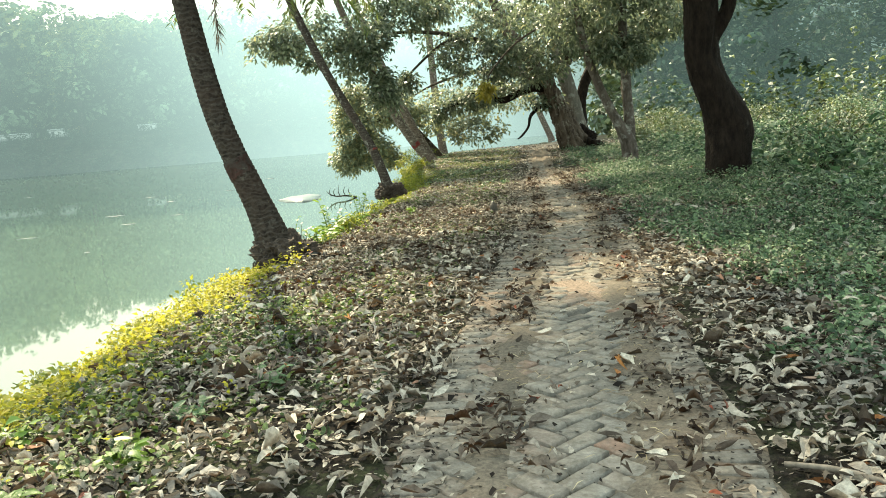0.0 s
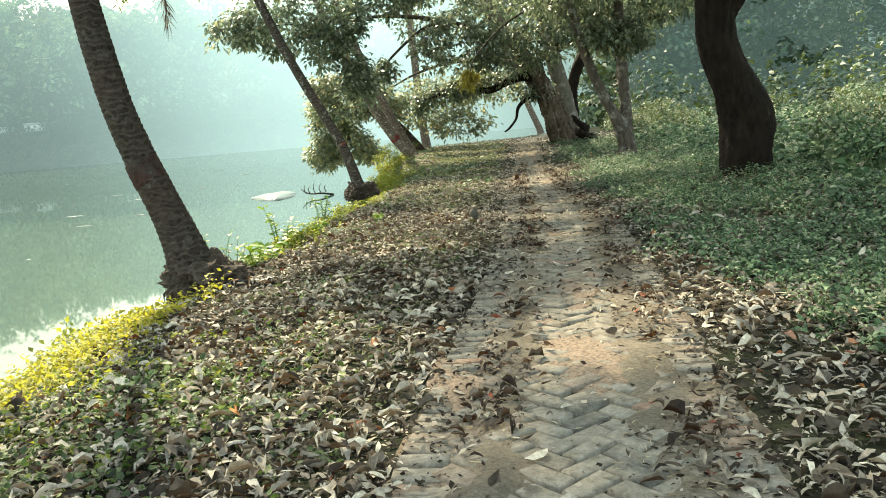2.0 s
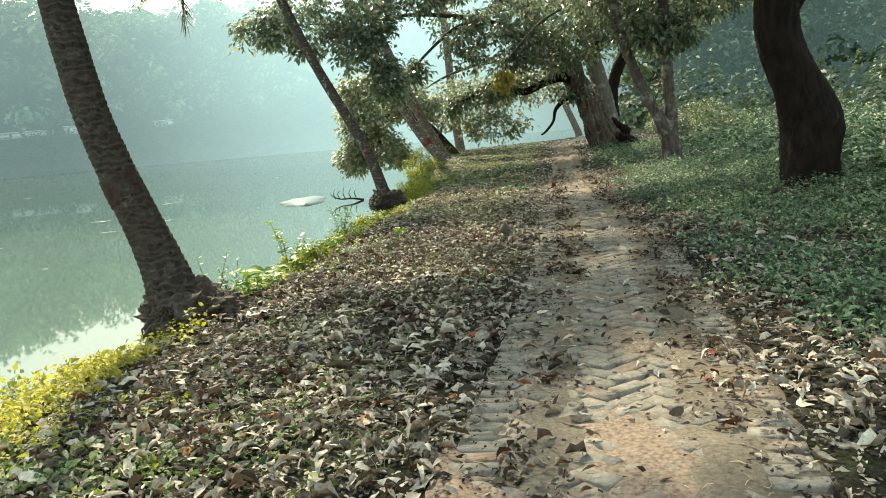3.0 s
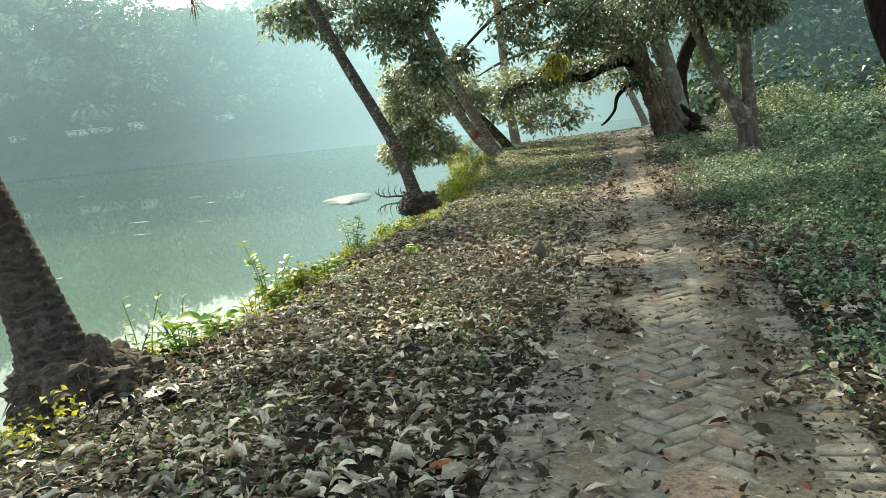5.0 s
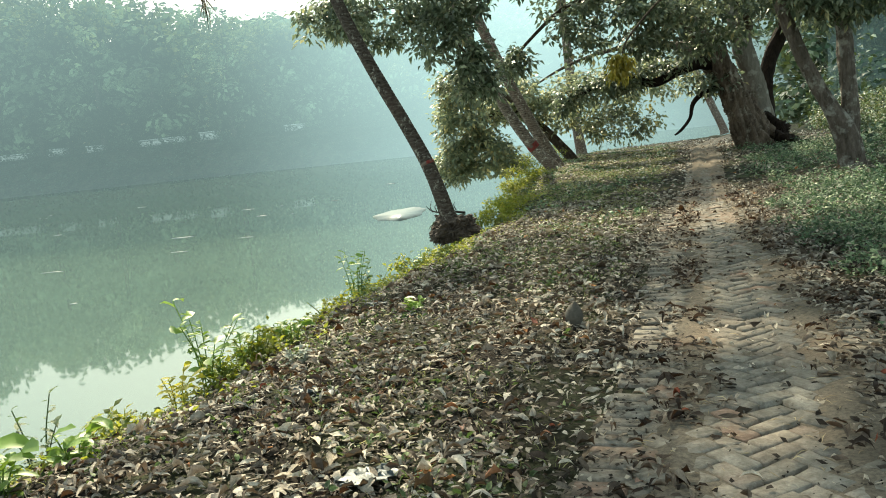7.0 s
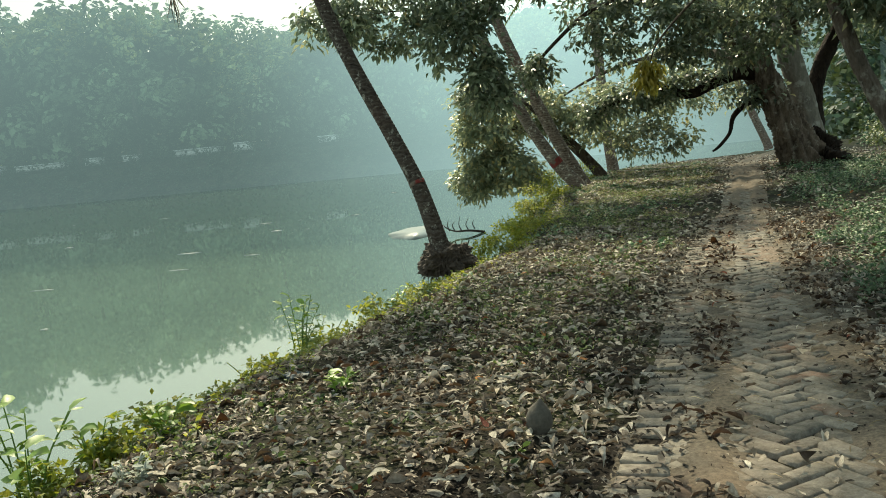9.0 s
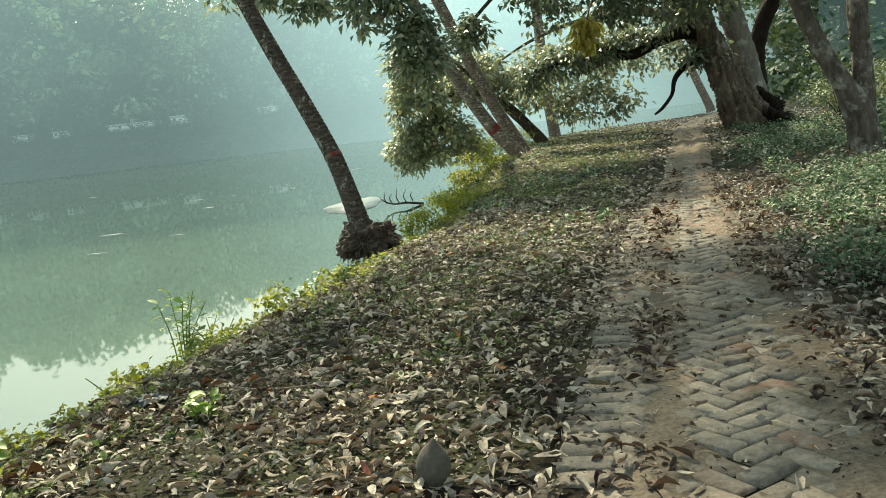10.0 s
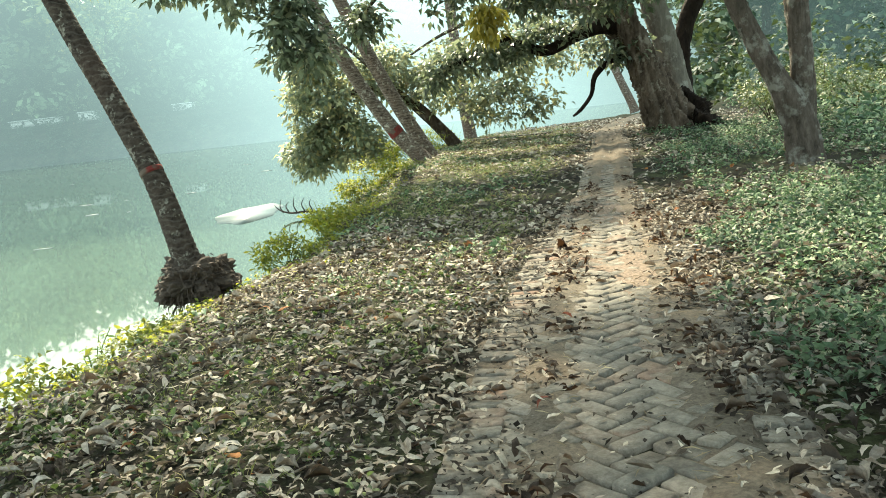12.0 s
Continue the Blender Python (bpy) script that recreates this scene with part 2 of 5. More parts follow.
# Blades paled in place of the sunlight missing on the far bank.
GRASS = leaf_material("grass blades", [(0.0, (0.13, 0.15, 0.065)), (0.6, (0.31, 0.31, 0.15)), (1.0, (0.52, 0.46, 0.27))], 0.35, 0.6)
DRY_LEAF = leaf_material("dry fallen leaves", [(0.0, (0.02, 0.016, 0.014)), (0.18, (0.075, 0.062, 0.054)), (0.4, (0.25, 0.222, 0.2)), (0.7, (0.44, 0.405, 0.365)), (0.985, (0.62, 0.58, 0.53)), (0.99, (0.24, 0.085, 0.045)), (1.0, (0.36, 0.17, 0.06))], 0.1, 0.7, (0.35, 0.24, 0.14), depth=0.6, lo=0.5, hi=1.4, grain=38.0)
# Mostly near-black crumbs, so shade between the leaves is put into the colour.
CRUMB = leaf_material("crumbled leaf litter", [(0.0, (0.007, 0.005, 0.004)), (0.6, (0.025, 0.019, 0.016)), (0.72, (0.12, 0.10, 0.085)), (1.0, (0.36, 0.32, 0.275))], 0.0, 0.8, depth=0.6)
LOW_WEED = leaf_material("low shaded weed leaves", [(0.0, (0.008, 0.018, 0.009)), (0.4, (0.06, 0.10, 0.042)), (0.8, (0.17, 0.23, 0.095)), (1.0, (0.32, 0.36, 0.15))], 0.28, 0.5, (0.16, 0.26, 0.05), depth=0.75, grain=45.0)
DARK_LEAF = leaf_material("dark fallen leaves", [(0.0, (0.012, 0.009, 0.008)), (0.35, (0.05, 0.038, 0.032)), (0.6, (0.14, 0.112, 0.094)), (0.88, (0.33, 0.285, 0.24)), (0.98, (0.48, 0.43, 0.37)), (0.985, (0.19, 0.05, 0.035)), (1.0, (0.26, 0.08, 0.045))], 0.1, 0.7, (0.3, 0.14, 0.05), grain=30.0)
# Wide noise paints sunlit and shaded clumps on the far crowns.
FAR_LEAF = leaf_material("far foliage, clumps lit and shaded", [(0.0, (0.085, 0.125, 0.085)), (1.0, (0.14, 0.19, 0.125))], 0.2, 0.95, patch=0.17, depth=1.0, lo=0.05, hi=2.5)
FAR_SHRUB = leaf_material("dark far shrubs", [(0.0, (0.018, 0.032, 0.024)), (1.0, (0.04, 0.062, 0.045))], 0.1, 0.95, patch=0.2, depth=0.9, lo=0.4, hi=1.5)
WOOD_LEAF = leaf_material("shaded wood leaves", [(0.0, (0.02, 0.045, 0.035)), (0.6, (0.06, 0.105, 0.075)), (0.9, (0.14, 0.19, 0.14)), (1.0, (0.32, 0.36, 0.28))], 0.2, 0.5, patch=0.5, depth=0.9, lo=0.3, hi=1.7)
FAR_WALL = plain("far woodland", (0.06, 0.085, 0.04), 0.95, 0.3, 0.6)
FROND = leaf_material("palm fronds", [(0.0, (0.04, 0.07, 0.02)), (0.8, (0.10, 0.14, 0.03)), (1.0, (0.25, 0.2, 0.08))], 0.3, 0.4)
HAZE_GLOW = haze_glow_material("glowing haze", 0.34, (0.60, 0.80, 0.79), 0.35, 1.15, 0.28)
WOOD_HAZE_GLOW = haze_glow_material("thin glowing wood haze", 0.20, (0.52, 0.76, 0.72), 0.22, 0.22)


# ---- mesh helpers ----
def mesh_of(name, verts, faces, mat, smooth=False):
    verts = np.asarray(verts, dtype=np.float32).reshape(-1, 3)
    faces = np.asarray(faces, dtype=np.int32)
    k = faces.shape[1]
    me = bpy.data.meshes.new(name)
    me.vertices.add(len(verts))
    me.vertices.foreach_set("co", verts.ravel())
    me.loops.add(faces.size)
    me.loops.foreach_set("vertex_index", faces.ravel())
    me.polygons.add(len(faces))
    me.polygons.foreach_set("loop_start", np.arange(0, faces.size, k, dtype=np.int32))
    if smooth:
        me.polygons.foreach_set("use_smooth", np.ones(len(faces), dtype=bool))
    me.update(calc_edges=True)
    me.materials.append(mat)
    return me


def part(name, me, parent=None, label=""):
    ob = new(name, me)
    if parent:
        ob.parent = parent
        ob.matrix_parent_inverse = parent.matrix_basis.inverted()
    if label:
        ob["label"] = label
    return ob


def thing(name, at, label, category, group="", kind=""):
    ob = new(name)
    ob.empty_display_size = 0.2
    ob.location = at
    bpy.context.view_layer.update()
    return tagged(ob, label, category, group, kind)


def smooth_line(points, step):
    """Catmull-Rom through rows of any length, resampled about every step."""
    p = np.array(points, dtype=float)
    q = np.vstack([2 * p[0] - p[1], p, 2 * p[-1] - p[-2]])
    out = []
    for i in range(1, len(q) - 2):
        n = max(2, int(np.linalg.norm(q[i + 1][:3] - q[i][:3]) / step))
        t = np.linspace(0, 1, n, endpoint=False)[:, None]
        out.append(0.5 * (2 * q[i] + (q[i + 1] - q[i - 1]) * t + (2 * q[i - 1] - 5 * q[i] + 4 * q[i + 1] - q[i + 2]) * t ** 2 + (3 * q[i] - q[i - 1] - 3 * q[i + 1] + q[i + 2]) * t ** 3))
    return np.vstack(out + [p[-1:]])


def tube(name, rows, mat, sides=12, step=0.12, lumps=0.06, rings=0.0, ring_gap=0.09, seed=0, ridge=0.0):
    """A tapered limb along rows of x, y, z, radius, with lumps; rings gives a palm's leaf scars."""
    r = smooth_line(rows, step)
    c, rad = r[:, :3], np.maximum(r[:, 3], 0.004)
    t = np.gradient(c, axis=0)
    t /= np.linalg.norm(t, axis=1)[:, None] + 1e-9
    ref = np.array([0.31, 0.95, 0.05])
    u = np.cross(t, ref)
    u /= np.linalg.norm(u, axis=1)[:, None] + 1e-9
    v = np.cross(t, u)
    ang = np.linspace(0, 2 * math.pi, sides, endpoint=False)
    length = np.concatenate([[0], np.cumsum(np.linalg.norm(np.diff(c, axis=0), axis=1))])
    g = np.random.default_rng(seed + 11)
    wob = np.ones((len(c), sides))
    for k in range(1, 5):
        for q in range(2):
            wob += lumps / k * np.sin(k * ang[None, :] + g.uniform(0, 6.28) + length[:, None] * g.uniform(-2.5, 2.5) * k)
    for k in range(6, 12):
        wob += ridge * np.sin(k * ang[None, :] + g.uniform(0, 6.28) + np.sin(length[:, None] * g.uniform(1.5, 4)) * 2.2)
    wob += ridge * 0.8 * g.normal(size=wob.shape)
    if rings:
        ph = (length / ring_gap + 0.25 * np.sin(length * 3.1)) % 1
        wob *= (1 + rings * (ph - 0.4))[:, None]
    ring = c[:, None] + (u[:, None] * np.cos(ang)[None, :, None] + v[:, None] * np.sin(ang)[None, :, None]) * (rad[:, None] * wob)[..., None]
    n = len(c)
    i, j = np.meshgrid(np.arange(n - 1), np.arange(sides), indexing="ij")
    f = np.stack([i * sides + j, i * sides + (j + 1) % sides, (i + 1) * sides + (j + 1) % sides, (i + 1) * sides + j], -1).reshape(-1, 4)
    verts = np.vstack([ring.reshape(-1, 3), c[:1], c[-1:]])
    j = np.arange(sides)
    m = n * sides
    caps = np.vstack([np.stack([(j + 1) % sides, j, j * 0 + m, j * 0 + m], -1)[:, :3].repeat(1, 0)])
    top = np.stack([(n - 1) * sides + j, (n - 1) * sides + (j + 1) % sides, j * 0 + m + 1], -1)
    tri = np.vstack([f[:, [0, 1, 2]], f[:, [0, 2, 3]], caps, top])
    return mesh_of(name, verts, tri, mat, True)


def unit(v):
    return v / (np.linalg.norm(v, axis=-1, keepdims=True) + 1e-9)


def leaves(name, P, D, length, width, mat, bend=0.15, fold=0.15, up=None, g=None):
    """Many small pointed leaves, each of five corners, from P along D."""
    g = g or rng
    n = len(P)
    D = unit(np.asarray(D, dtype=float))
    N = g.normal(size=(n, 3)) * 0.45 + (np.array([0, 0, 1.0]) if up is None else up)
    S = unit(np.cross(D, N))
    N = np.cross(S, D)
    L = (np.broadcast_to(length, n))[:, None]
    W = (np.broadcast_to(width, n))[:, None]
    b = (np.broadcast_to(bend, n) * g.uniform(0.3, 1.6, n))[:, None] * L
    k = (np.broadcast_to(fold, n) * g.uniform(0.2, 1.6, n))[:, None] * W
    mid = P + D * L * 0.45
    V = np.stack([P, mid + S * W / 2 + N * k, mid - N * 0.0 + N * b * 0.3, mid - S * W / 2 + N * k, P + D * L - N * b], 1)
    tri = np.array([[0, 2, 1], [0, 3, 2], [1, 2, 4], [2, 3, 4]])
    F = (np.arange(n)[:, None, None] * 5 + tri[None]).reshape(-1, 3)
    return mesh_of(name, V.reshape(-1, 3), F, mat, True)


def broad_leaves(name, P, D, length, width, mat, bend, fold, g, loose=0.4):
    """Curled leaves of eight corners: oval, folded along the rib, tip up or down."""
    n = len(P)
    D = unit(np.asarray(D, dtype=float))
    N = g.normal(size=(n, 3)) * loose + np.array([0, 0, 1.0])
    S = unit(np.cross(D, N))
    N = np.cross(S, D)
    L, W = np.broadcast_to(length, n)[:, None], np.broadcast_to(width, n)[:, None]
    b, k = np.broadcast_to(bend, n)[:, None] * L, np.broadcast_to(fold, n)[:, None] * W
    t = g.uniform(-0.25, 0.25, (n, 1)) * W
    a, c = P + D * L * 0.3, P + D * L * 0.68
    V = np.stack([P, a + S * W * 0.5 + N * k, a + N * b * 0.3, a - S * W * 0.5 + N * (k + t), c + S * W * 0.42 + N * (k * 0.9 - b * 0.2 + t), c + N * b * 0.1, c - S * W * 0.42 + N * (k * 0.9 - b * 0.2), P + D * L - N * b * 0.9], 1)
    tri = np.array([[0, 2, 1], [0, 3, 2], [1, 2, 5], [1, 5, 4], [2, 3, 6], [2, 6, 5], [4, 5, 7], [5, 6, 7]])
    return mesh_of(name, V.reshape(-1, 3), (np.arange(n)[:, None, None] * 8 + tri[None]).reshape(-1, 3), mat, True)


def sprigs(centres, count, spread, droop, g):
    """Leaf starts and directions of sprigs that radiate and hang from each centre."""
    n = len(centres) * count
    c = np.repeat(centres, count, 0)
    d = g.normal(size=(n, 3))
    d[:, 2] = d[:, 2] * 0.5 - droop
    d = unit(d)
    return c + d * g.uniform(0, spread, n)[:, None], d


def crown_points(blobs, g):
    """Uneven sprig centres in ellipsoids: (x, y, z, rx, ry, rz, number)."""
    out = []
    for x, y, z, rx, ry, rz, num in blobs:
        d = unit(g.normal(size=(num * 3, 3)))
        p = d * (g.uniform(0.15, 1, num * 3) ** 0.45)[:, None]
        keep = np.array([noise.noise(Vector(q * 2.6) + Vector((x, y, z))) for q in p]) > 0.0
        out.append((p[keep][:num]) * [rx, ry, rz] + [x, y, z])
    return np.vstack(out)


def smoothstep(a, b, v):
    t = np.clip((np.asarray(v, dtype=float) - a) / (b - a), 0, 1)
    return t * t * (3 - 2 * t)


# ---- the ground's shape ----
SHORE_Y = [-40, 0, 6, 10, 12.5, 14, 15.5, 17.5, 19, 20.5, 22, 23.1, 24.2, 25.5, 27, 31, 35, 38, 42, 48, 56, 70, 100, 400]
SHORE_X = [-12, -3.7, -2.4, -1.6, -1.1, -0.45, -0.15, 0.1, 0.55, 0.95, 1.25, 1.55, 1.9, 2.2, 2.4, 2.6, 3.0, 3.5, 4.1, 6.0, 13.0, 24, 40, 60]
PATH_Y = [-30, 0, 4, 6, 9, 11, 13.5, 15.5, 17.6, 19.2, 22.4, 28, 33, 40, 46, 55, 75]
PATH_X = [-8, 0.0, 1.05, 1.62, 2.48, 3.03, 3.72, 4.18, 4.6, 4.9, 5.62, 6.85, 8.1, 9.6, 11.5, 15.0, 26]
WATER_Z = -1.8
FAR_SHORE = 117.0


def shore(y):
    return np.interp(y, SHORE_Y, SHORE_X)


def path_mid(y):
    return np.interp(y, PATH_Y, PATH_X)


def path_width(y):
    return 1 - 0.5 * smoothstep(21, 28, y)


def waves(x, y, s):
    return np.sin(x * s + 1.3) * np.sin(y * s * 0.83 + 0.4) + 0.5 * np.sin(x * s * 2.3 + y * s * 1.1) + 0.4 * np.sin(y * s * 2.9 - x * s * 1.7 + 2)


def ground_z(x, y):
    x, y = np.asarray(x, dtype=float), np.asarray(y, dtype=float)
    yy = np.clip(y, -20, 60)
    z = -0.01745 * (0.117 * np.clip(x, -10, 25) + 0.993 * yy) + 0.42 * smoothstep(23, 37, y) + 0.2 * smoothstep(5.5, 8.5, x - 0.1 * (yy - 16)) * (1 - smoothstep(24, 30, y))
    z = z + 0.022 * waves(x, y, 1.9) * smoothstep(0.6, 1.4, np.abs(x - path_mid(y))) + 0.006 * waves(x, y, 5.3)
    d = shore(y) - x
    near = z - 0.25 * smoothstep(-1.0, 0.2, d) - 2.3 * smoothstep(0.0, 1.7, d)
    far = -2.4 + 1.6 * smoothstep(FAR_SHORE - 1, FAR_SHORE + 2, y) + 4.3 * smoothstep(FAR_SHORE, FAR_SHORE + 11, y)
    return np.maximum(near, far)


def gz(x, y):
    return float(ground_z(x, y))


def axis(lo, a, b, hi, fine):
    out, s, v = list(np.arange(a, b, fine)), fine, b
    while v < hi:
        out.append(v)
        s *= 1.18
        v += s
    s, v = fine, a - fine
    while v > lo:
        out.insert(0, v)
        s *= 1.18
        v -= s
    return np.array([lo] + out + [hi])


gx, gy = axis(-900, -5, 15, 900, 0.16), axis(-500, -2, 48, 1600, 0.16)
gy = np.unique(np.concatenate([gy, np.arange(FAR_SHORE - 4, FAR_SHORE + 8, 0.8)]))
X, Y = np.meshgrid(gx, gy)
Zg = ground_z(X, Y)
nx, ny = len(gx), len(gy)
i, j = np.meshgrid(np.arange(ny - 1), np.arange(nx - 1), indexing="ij")
quads = np.stack([i * nx + j, i * nx + j + 1, (i + 1) * nx + j + 1, (i + 1) * nx + j], -1).reshape(-1, 4)
ground = tagged(new("ground", mesh_of("ground", np.stack([X, Y, Zg], -1), quads, GROUND, True)), "brown earth bank with moss and trodden soil", "ground", kind="structure")

W = [(-900, -300, WATER_Z), (200, -300, WATER_Z), (200, FAR_SHORE + 30, WATER_Z), (-900, FAR_SHORE + 30, WATER_Z)]
water = tagged(new("water", mesh_of("water", W, [[0, 1, 2, 3]], WATER)), "still green pond water under pale haze", "water", kind="structure")


def curtain(name, line, bottom, top, mat):
    v = [(x, y, z) for x, y in line for z in (bottom, top)]
    f = [[2 * k, 2 * k + 2, 2 * k + 3, 2 * k + 1] for k in range(len(line) - 1)]
    ob = new(name, mesh_of(name, v, f, mat))
    return tagged(ob, "glowing sheet standing in for haze beyond the pond", "mist", kind="structure")


# Emissive sheets stand in for haze over the far shore and wood.
curtain("backdrop", [(-400, FAR_SHORE - 1.2), (150, FAR_SHORE - 1.2)], WATER_Z - 0.2, 70, HAZE_GLOW)
curtain("backdrop", [(24, 66), (33, 58), (52, 40), (66, 22), (74, 0), (74, -30)], -3, 60, WOOD_HAZE_GLOW)


def treeline(name, y, top, label):
    """A far wall of foliage with an uneven top, beyond the separate trees."""
    g = np.random.default_rng(15)
    xs = np.linspace(-260, 190, 226)
    h = top + 1.2 * np.sin(xs * 0.11) + 0.7 * np.sin(xs * 0.31 + 1) + g.normal(0, 0.7, len(xs))
    v = np.vstack([np.stack([xs, np.full_like(xs, y) + 1.5 * np.sin(xs * 0.5), z], -1) for z in (np.full_like(xs, -2.0), h * 0.35, h * 0.7, h)])
    k, m = np.arange(len(xs) - 1), len(xs)
    f = np.vstack([np.stack([r * m + k, r * m + k + 1, (r + 1) * m + k + 1, (r + 1) * m + k], -1) for r in range(3)])
    return tagged(new(name, mesh_of(name, v, f, FAR_WALL)), label, "woodland", kind="structure")


treeline("backdrop", FAR_SHORE + 46, 22.0, "hazy woodland beyond the far shore")


# ---- trees ----
def palm(rows, label, crown_z=2.0, band=None, paint=None, fronds=16, seed=0, root=0.0, flen=3.6, sides=16, ball=(0, 0, 0), bark=None):
    """A leaning coconut palm: ringed trunk, root mat, fronds."""
    g = np.random.default_rng(seed + 50)
    x, y = rows[0][0], rows[0][1]
    ob = thing("coconut_palm", (x, y, gz(x, y)), label, "palm tree", "leaning palms on the bank")
    part("trunk", tube("palm_trunk", rows, bark or PALM, sides, 0.014, 0.014, 0.05, 0.07, seed, 0.008), ob)
    if band:
        k = smooth_line(rows, 0.02)
        k = k[(k[:, 2] > band[0]) & (k[:, 2] < band[1])][::3].copy()
        k[:, 3] *= 1.045
        part("paint_band", tube("paint_band", k, paint or RED, sides, 0.02, 0.012, 0.03, 0.085, seed), ob, "faded red paint band round the trunk")
    if root:
        bm = bmesh.new()
        bmesh.ops.create_icosphere(bm, subdivisions=5, radius=1.0)
        rr = root
        for v in bm.verts:
            d = v.co.normalized()
            q = 1 + 0.42 * noise.noise(d * 1.8 + Vector((seed, 0, 0))) + 0.26 * noise.noise(d * 4.5 + Vector((0, seed, 0))) + 0.16 * noise.noise(d * 13)
            v.co = Vector((ball[0] + d.x * rr * q * 1.08, ball[1] + d.y * rr * q, ball[2] + d.z * rr * 0.7 * q))
        me = bpy.data.meshes.new("root_mat")
        bm.to_mesh(me)
        bm.free()
        me.materials.append(ROOTS)
        rootmat = part("root_mat", me, ob, "dark matted root ball")
        n = 420
        th = g.uniform(0, 6.28, n)
        zz = g.uniform(-0.22, 0.26, n)
        rr = root * g.uniform(0.75, 1.05, n) * np.sqrt(np.clip(1 - (zz / 0.34) ** 2, 0.15, 1))
        P = np.stack([ball[0] + rr * np.cos(th), ball[1] + rr * np.sin(th), ball[2] + zz], -1)
        D = np.stack([np.cos(th), np.sin(th), -g.uniform(0.3, 1.6, n)], -1)
        part("root_fibre", leaves("root_fibre", P, D, g.uniform(0.06, 0.2, n), 0.016, ROOTS, 0.3, 0.2, g=g), rootmat)
    top = np.array(rows[-1][:3])
    for q in range(fronds):
        az = q * 2.399 + g.uniform(-0.2, 0.2)
        lift = g.uniform(-0.5, 0.9)
        d = np.array([math.cos(az), math.sin(az), lift])
        d /= np.linalg.norm(d)
        s = np.linspace(0, 1, 30)
        mid = top + d * s[:, None] * flen + np.array([0, 0, -1]) * (s ** 2)[:, None] * flen * g.uniform(0.35, 0.7)
        n = 150
        sp = g.uniform(0.12, 1, n)
        P = np.stack([np.interp(sp, s, mid[:, k]) for k in range(3)], -1)
        side = unit(np.cross(d, [0, 0, 1]))
        D = side * np.where(np.arange(n) % 2, 1, -1)[:, None] + d * 0.5 + [0, 0, -0.7]
        frond = part("frond", leaves("frond", P, D, 0.75 * np.sin(np.clip(sp, 0.1, 0.95) * 3.1) + 0.15, 0.045, FROND, 0.2, 0.2, g=g), ob)
        part("stalk", tube("stalk", np.c_[mid[::6], np.linspace(0.03, 0.006, 5)], FROND, 6, 0.3, 0.0), frond)
    return ob


palm([(-0.93, 11.6, -0.25, 0.30), (-0.98, 11.62, 0.1, 0.235), (-1.13, 11.7, 0.55, 0.19), (-1.5, 11.85, 1.55, 0.168), (-1.70, 11.98, 2.42, 0.16), (-1.86, 12.1, 3.35, 0.15), (-2.2, 12.4, 5.2, 0.14), (-2.6, 12.6, 7.4, 0.13)],
     "leaning coconut palm with ringed grey-brown trunk", band=(0.92, 1.24), paint=OLD_RED, seed=1, fronds=10, root=0.42, sides=24, ball=(-0.8, 11.6, -0.2))
second_palm = palm([(1.36, 23.05, -0.45, 0.18), (1.29, 23.1, -0.1, 0.14), (1.04, 23.3, 0.75, 0.122), (0.62, 23.6, 1.65, 0.117), (0.24, 23.85, 2.4, 0.115), (-0.26, 24.2, 3.5, 0.112), (-0.85, 24.7, 5.0, 0.11), (-1.7, 25.3, 7.4, 0.11)],
     "leaning coconut palm on a lumpy root ball, lichen-spotted trunk", band=(0.78, 0.88), seed=2, fronds=10, root=0.36, sides=20, ball=(1.39, 23.08, -0.36), bark=GREY_PALM)
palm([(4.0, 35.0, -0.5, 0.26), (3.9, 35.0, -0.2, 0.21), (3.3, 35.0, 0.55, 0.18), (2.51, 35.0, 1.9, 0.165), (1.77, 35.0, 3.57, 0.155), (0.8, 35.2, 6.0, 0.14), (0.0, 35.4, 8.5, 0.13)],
     "leaning coconut palm with a red band near its foot", band=(0.45, 0.66), seed=3, fronds=12, bark=HAZED_PALM)
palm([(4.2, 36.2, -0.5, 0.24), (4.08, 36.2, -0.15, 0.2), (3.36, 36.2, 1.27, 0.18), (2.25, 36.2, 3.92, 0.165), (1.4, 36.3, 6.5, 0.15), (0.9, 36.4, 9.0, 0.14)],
     "leaning coconut palm with knobbly grey trunk close behind another", seed=4, fronds=12, bark=HAZED_PALM)
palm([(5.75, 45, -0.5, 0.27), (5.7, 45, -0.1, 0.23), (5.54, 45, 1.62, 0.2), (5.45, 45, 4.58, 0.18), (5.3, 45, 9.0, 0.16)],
     "slim upright palm on the bank past the bend", seed=5, fronds=12, bark=HAZED_PALM)
palm([(15.1, 58, -0.6, 0.25), (15.0, 58, -0.2, 0.22), (14.27, 58, 1.62, 0.2), (13.2, 58, 4.5, 0.17), (12.4, 58, 8, 0.15)], "distant leaning palm by the water", seed=6, fronds=10, bark=HAZED_PALM)
palm([(16.4, 59, -0.6, 0.25), (16.3, 59, -0.2, 0.22), (15.4, 59, 1.9, 0.2), (14.5, 59, 4.5, 0.17), (14.0, 59, 8, 0.15)], "distant leaning palm by the water", seed=7, fronds=10, bark=HAZED_PALM)


def crown(ob, name, blobs, mat, seed, per=11, length=(0.13, 0.22), width=0.045, droop=0.7, spread=0.22):
    g = np.random.default_rng(seed)
    P, D = sprigs(crown_points(blobs, g), per, spread, droop, g)
    n = len(P)
    return part(name, leaves(name, P, D, g.uniform(*length, n), width * g.uniform(0.8, 1.3, n), mat, 0.25, 0.2, g=g), ob)


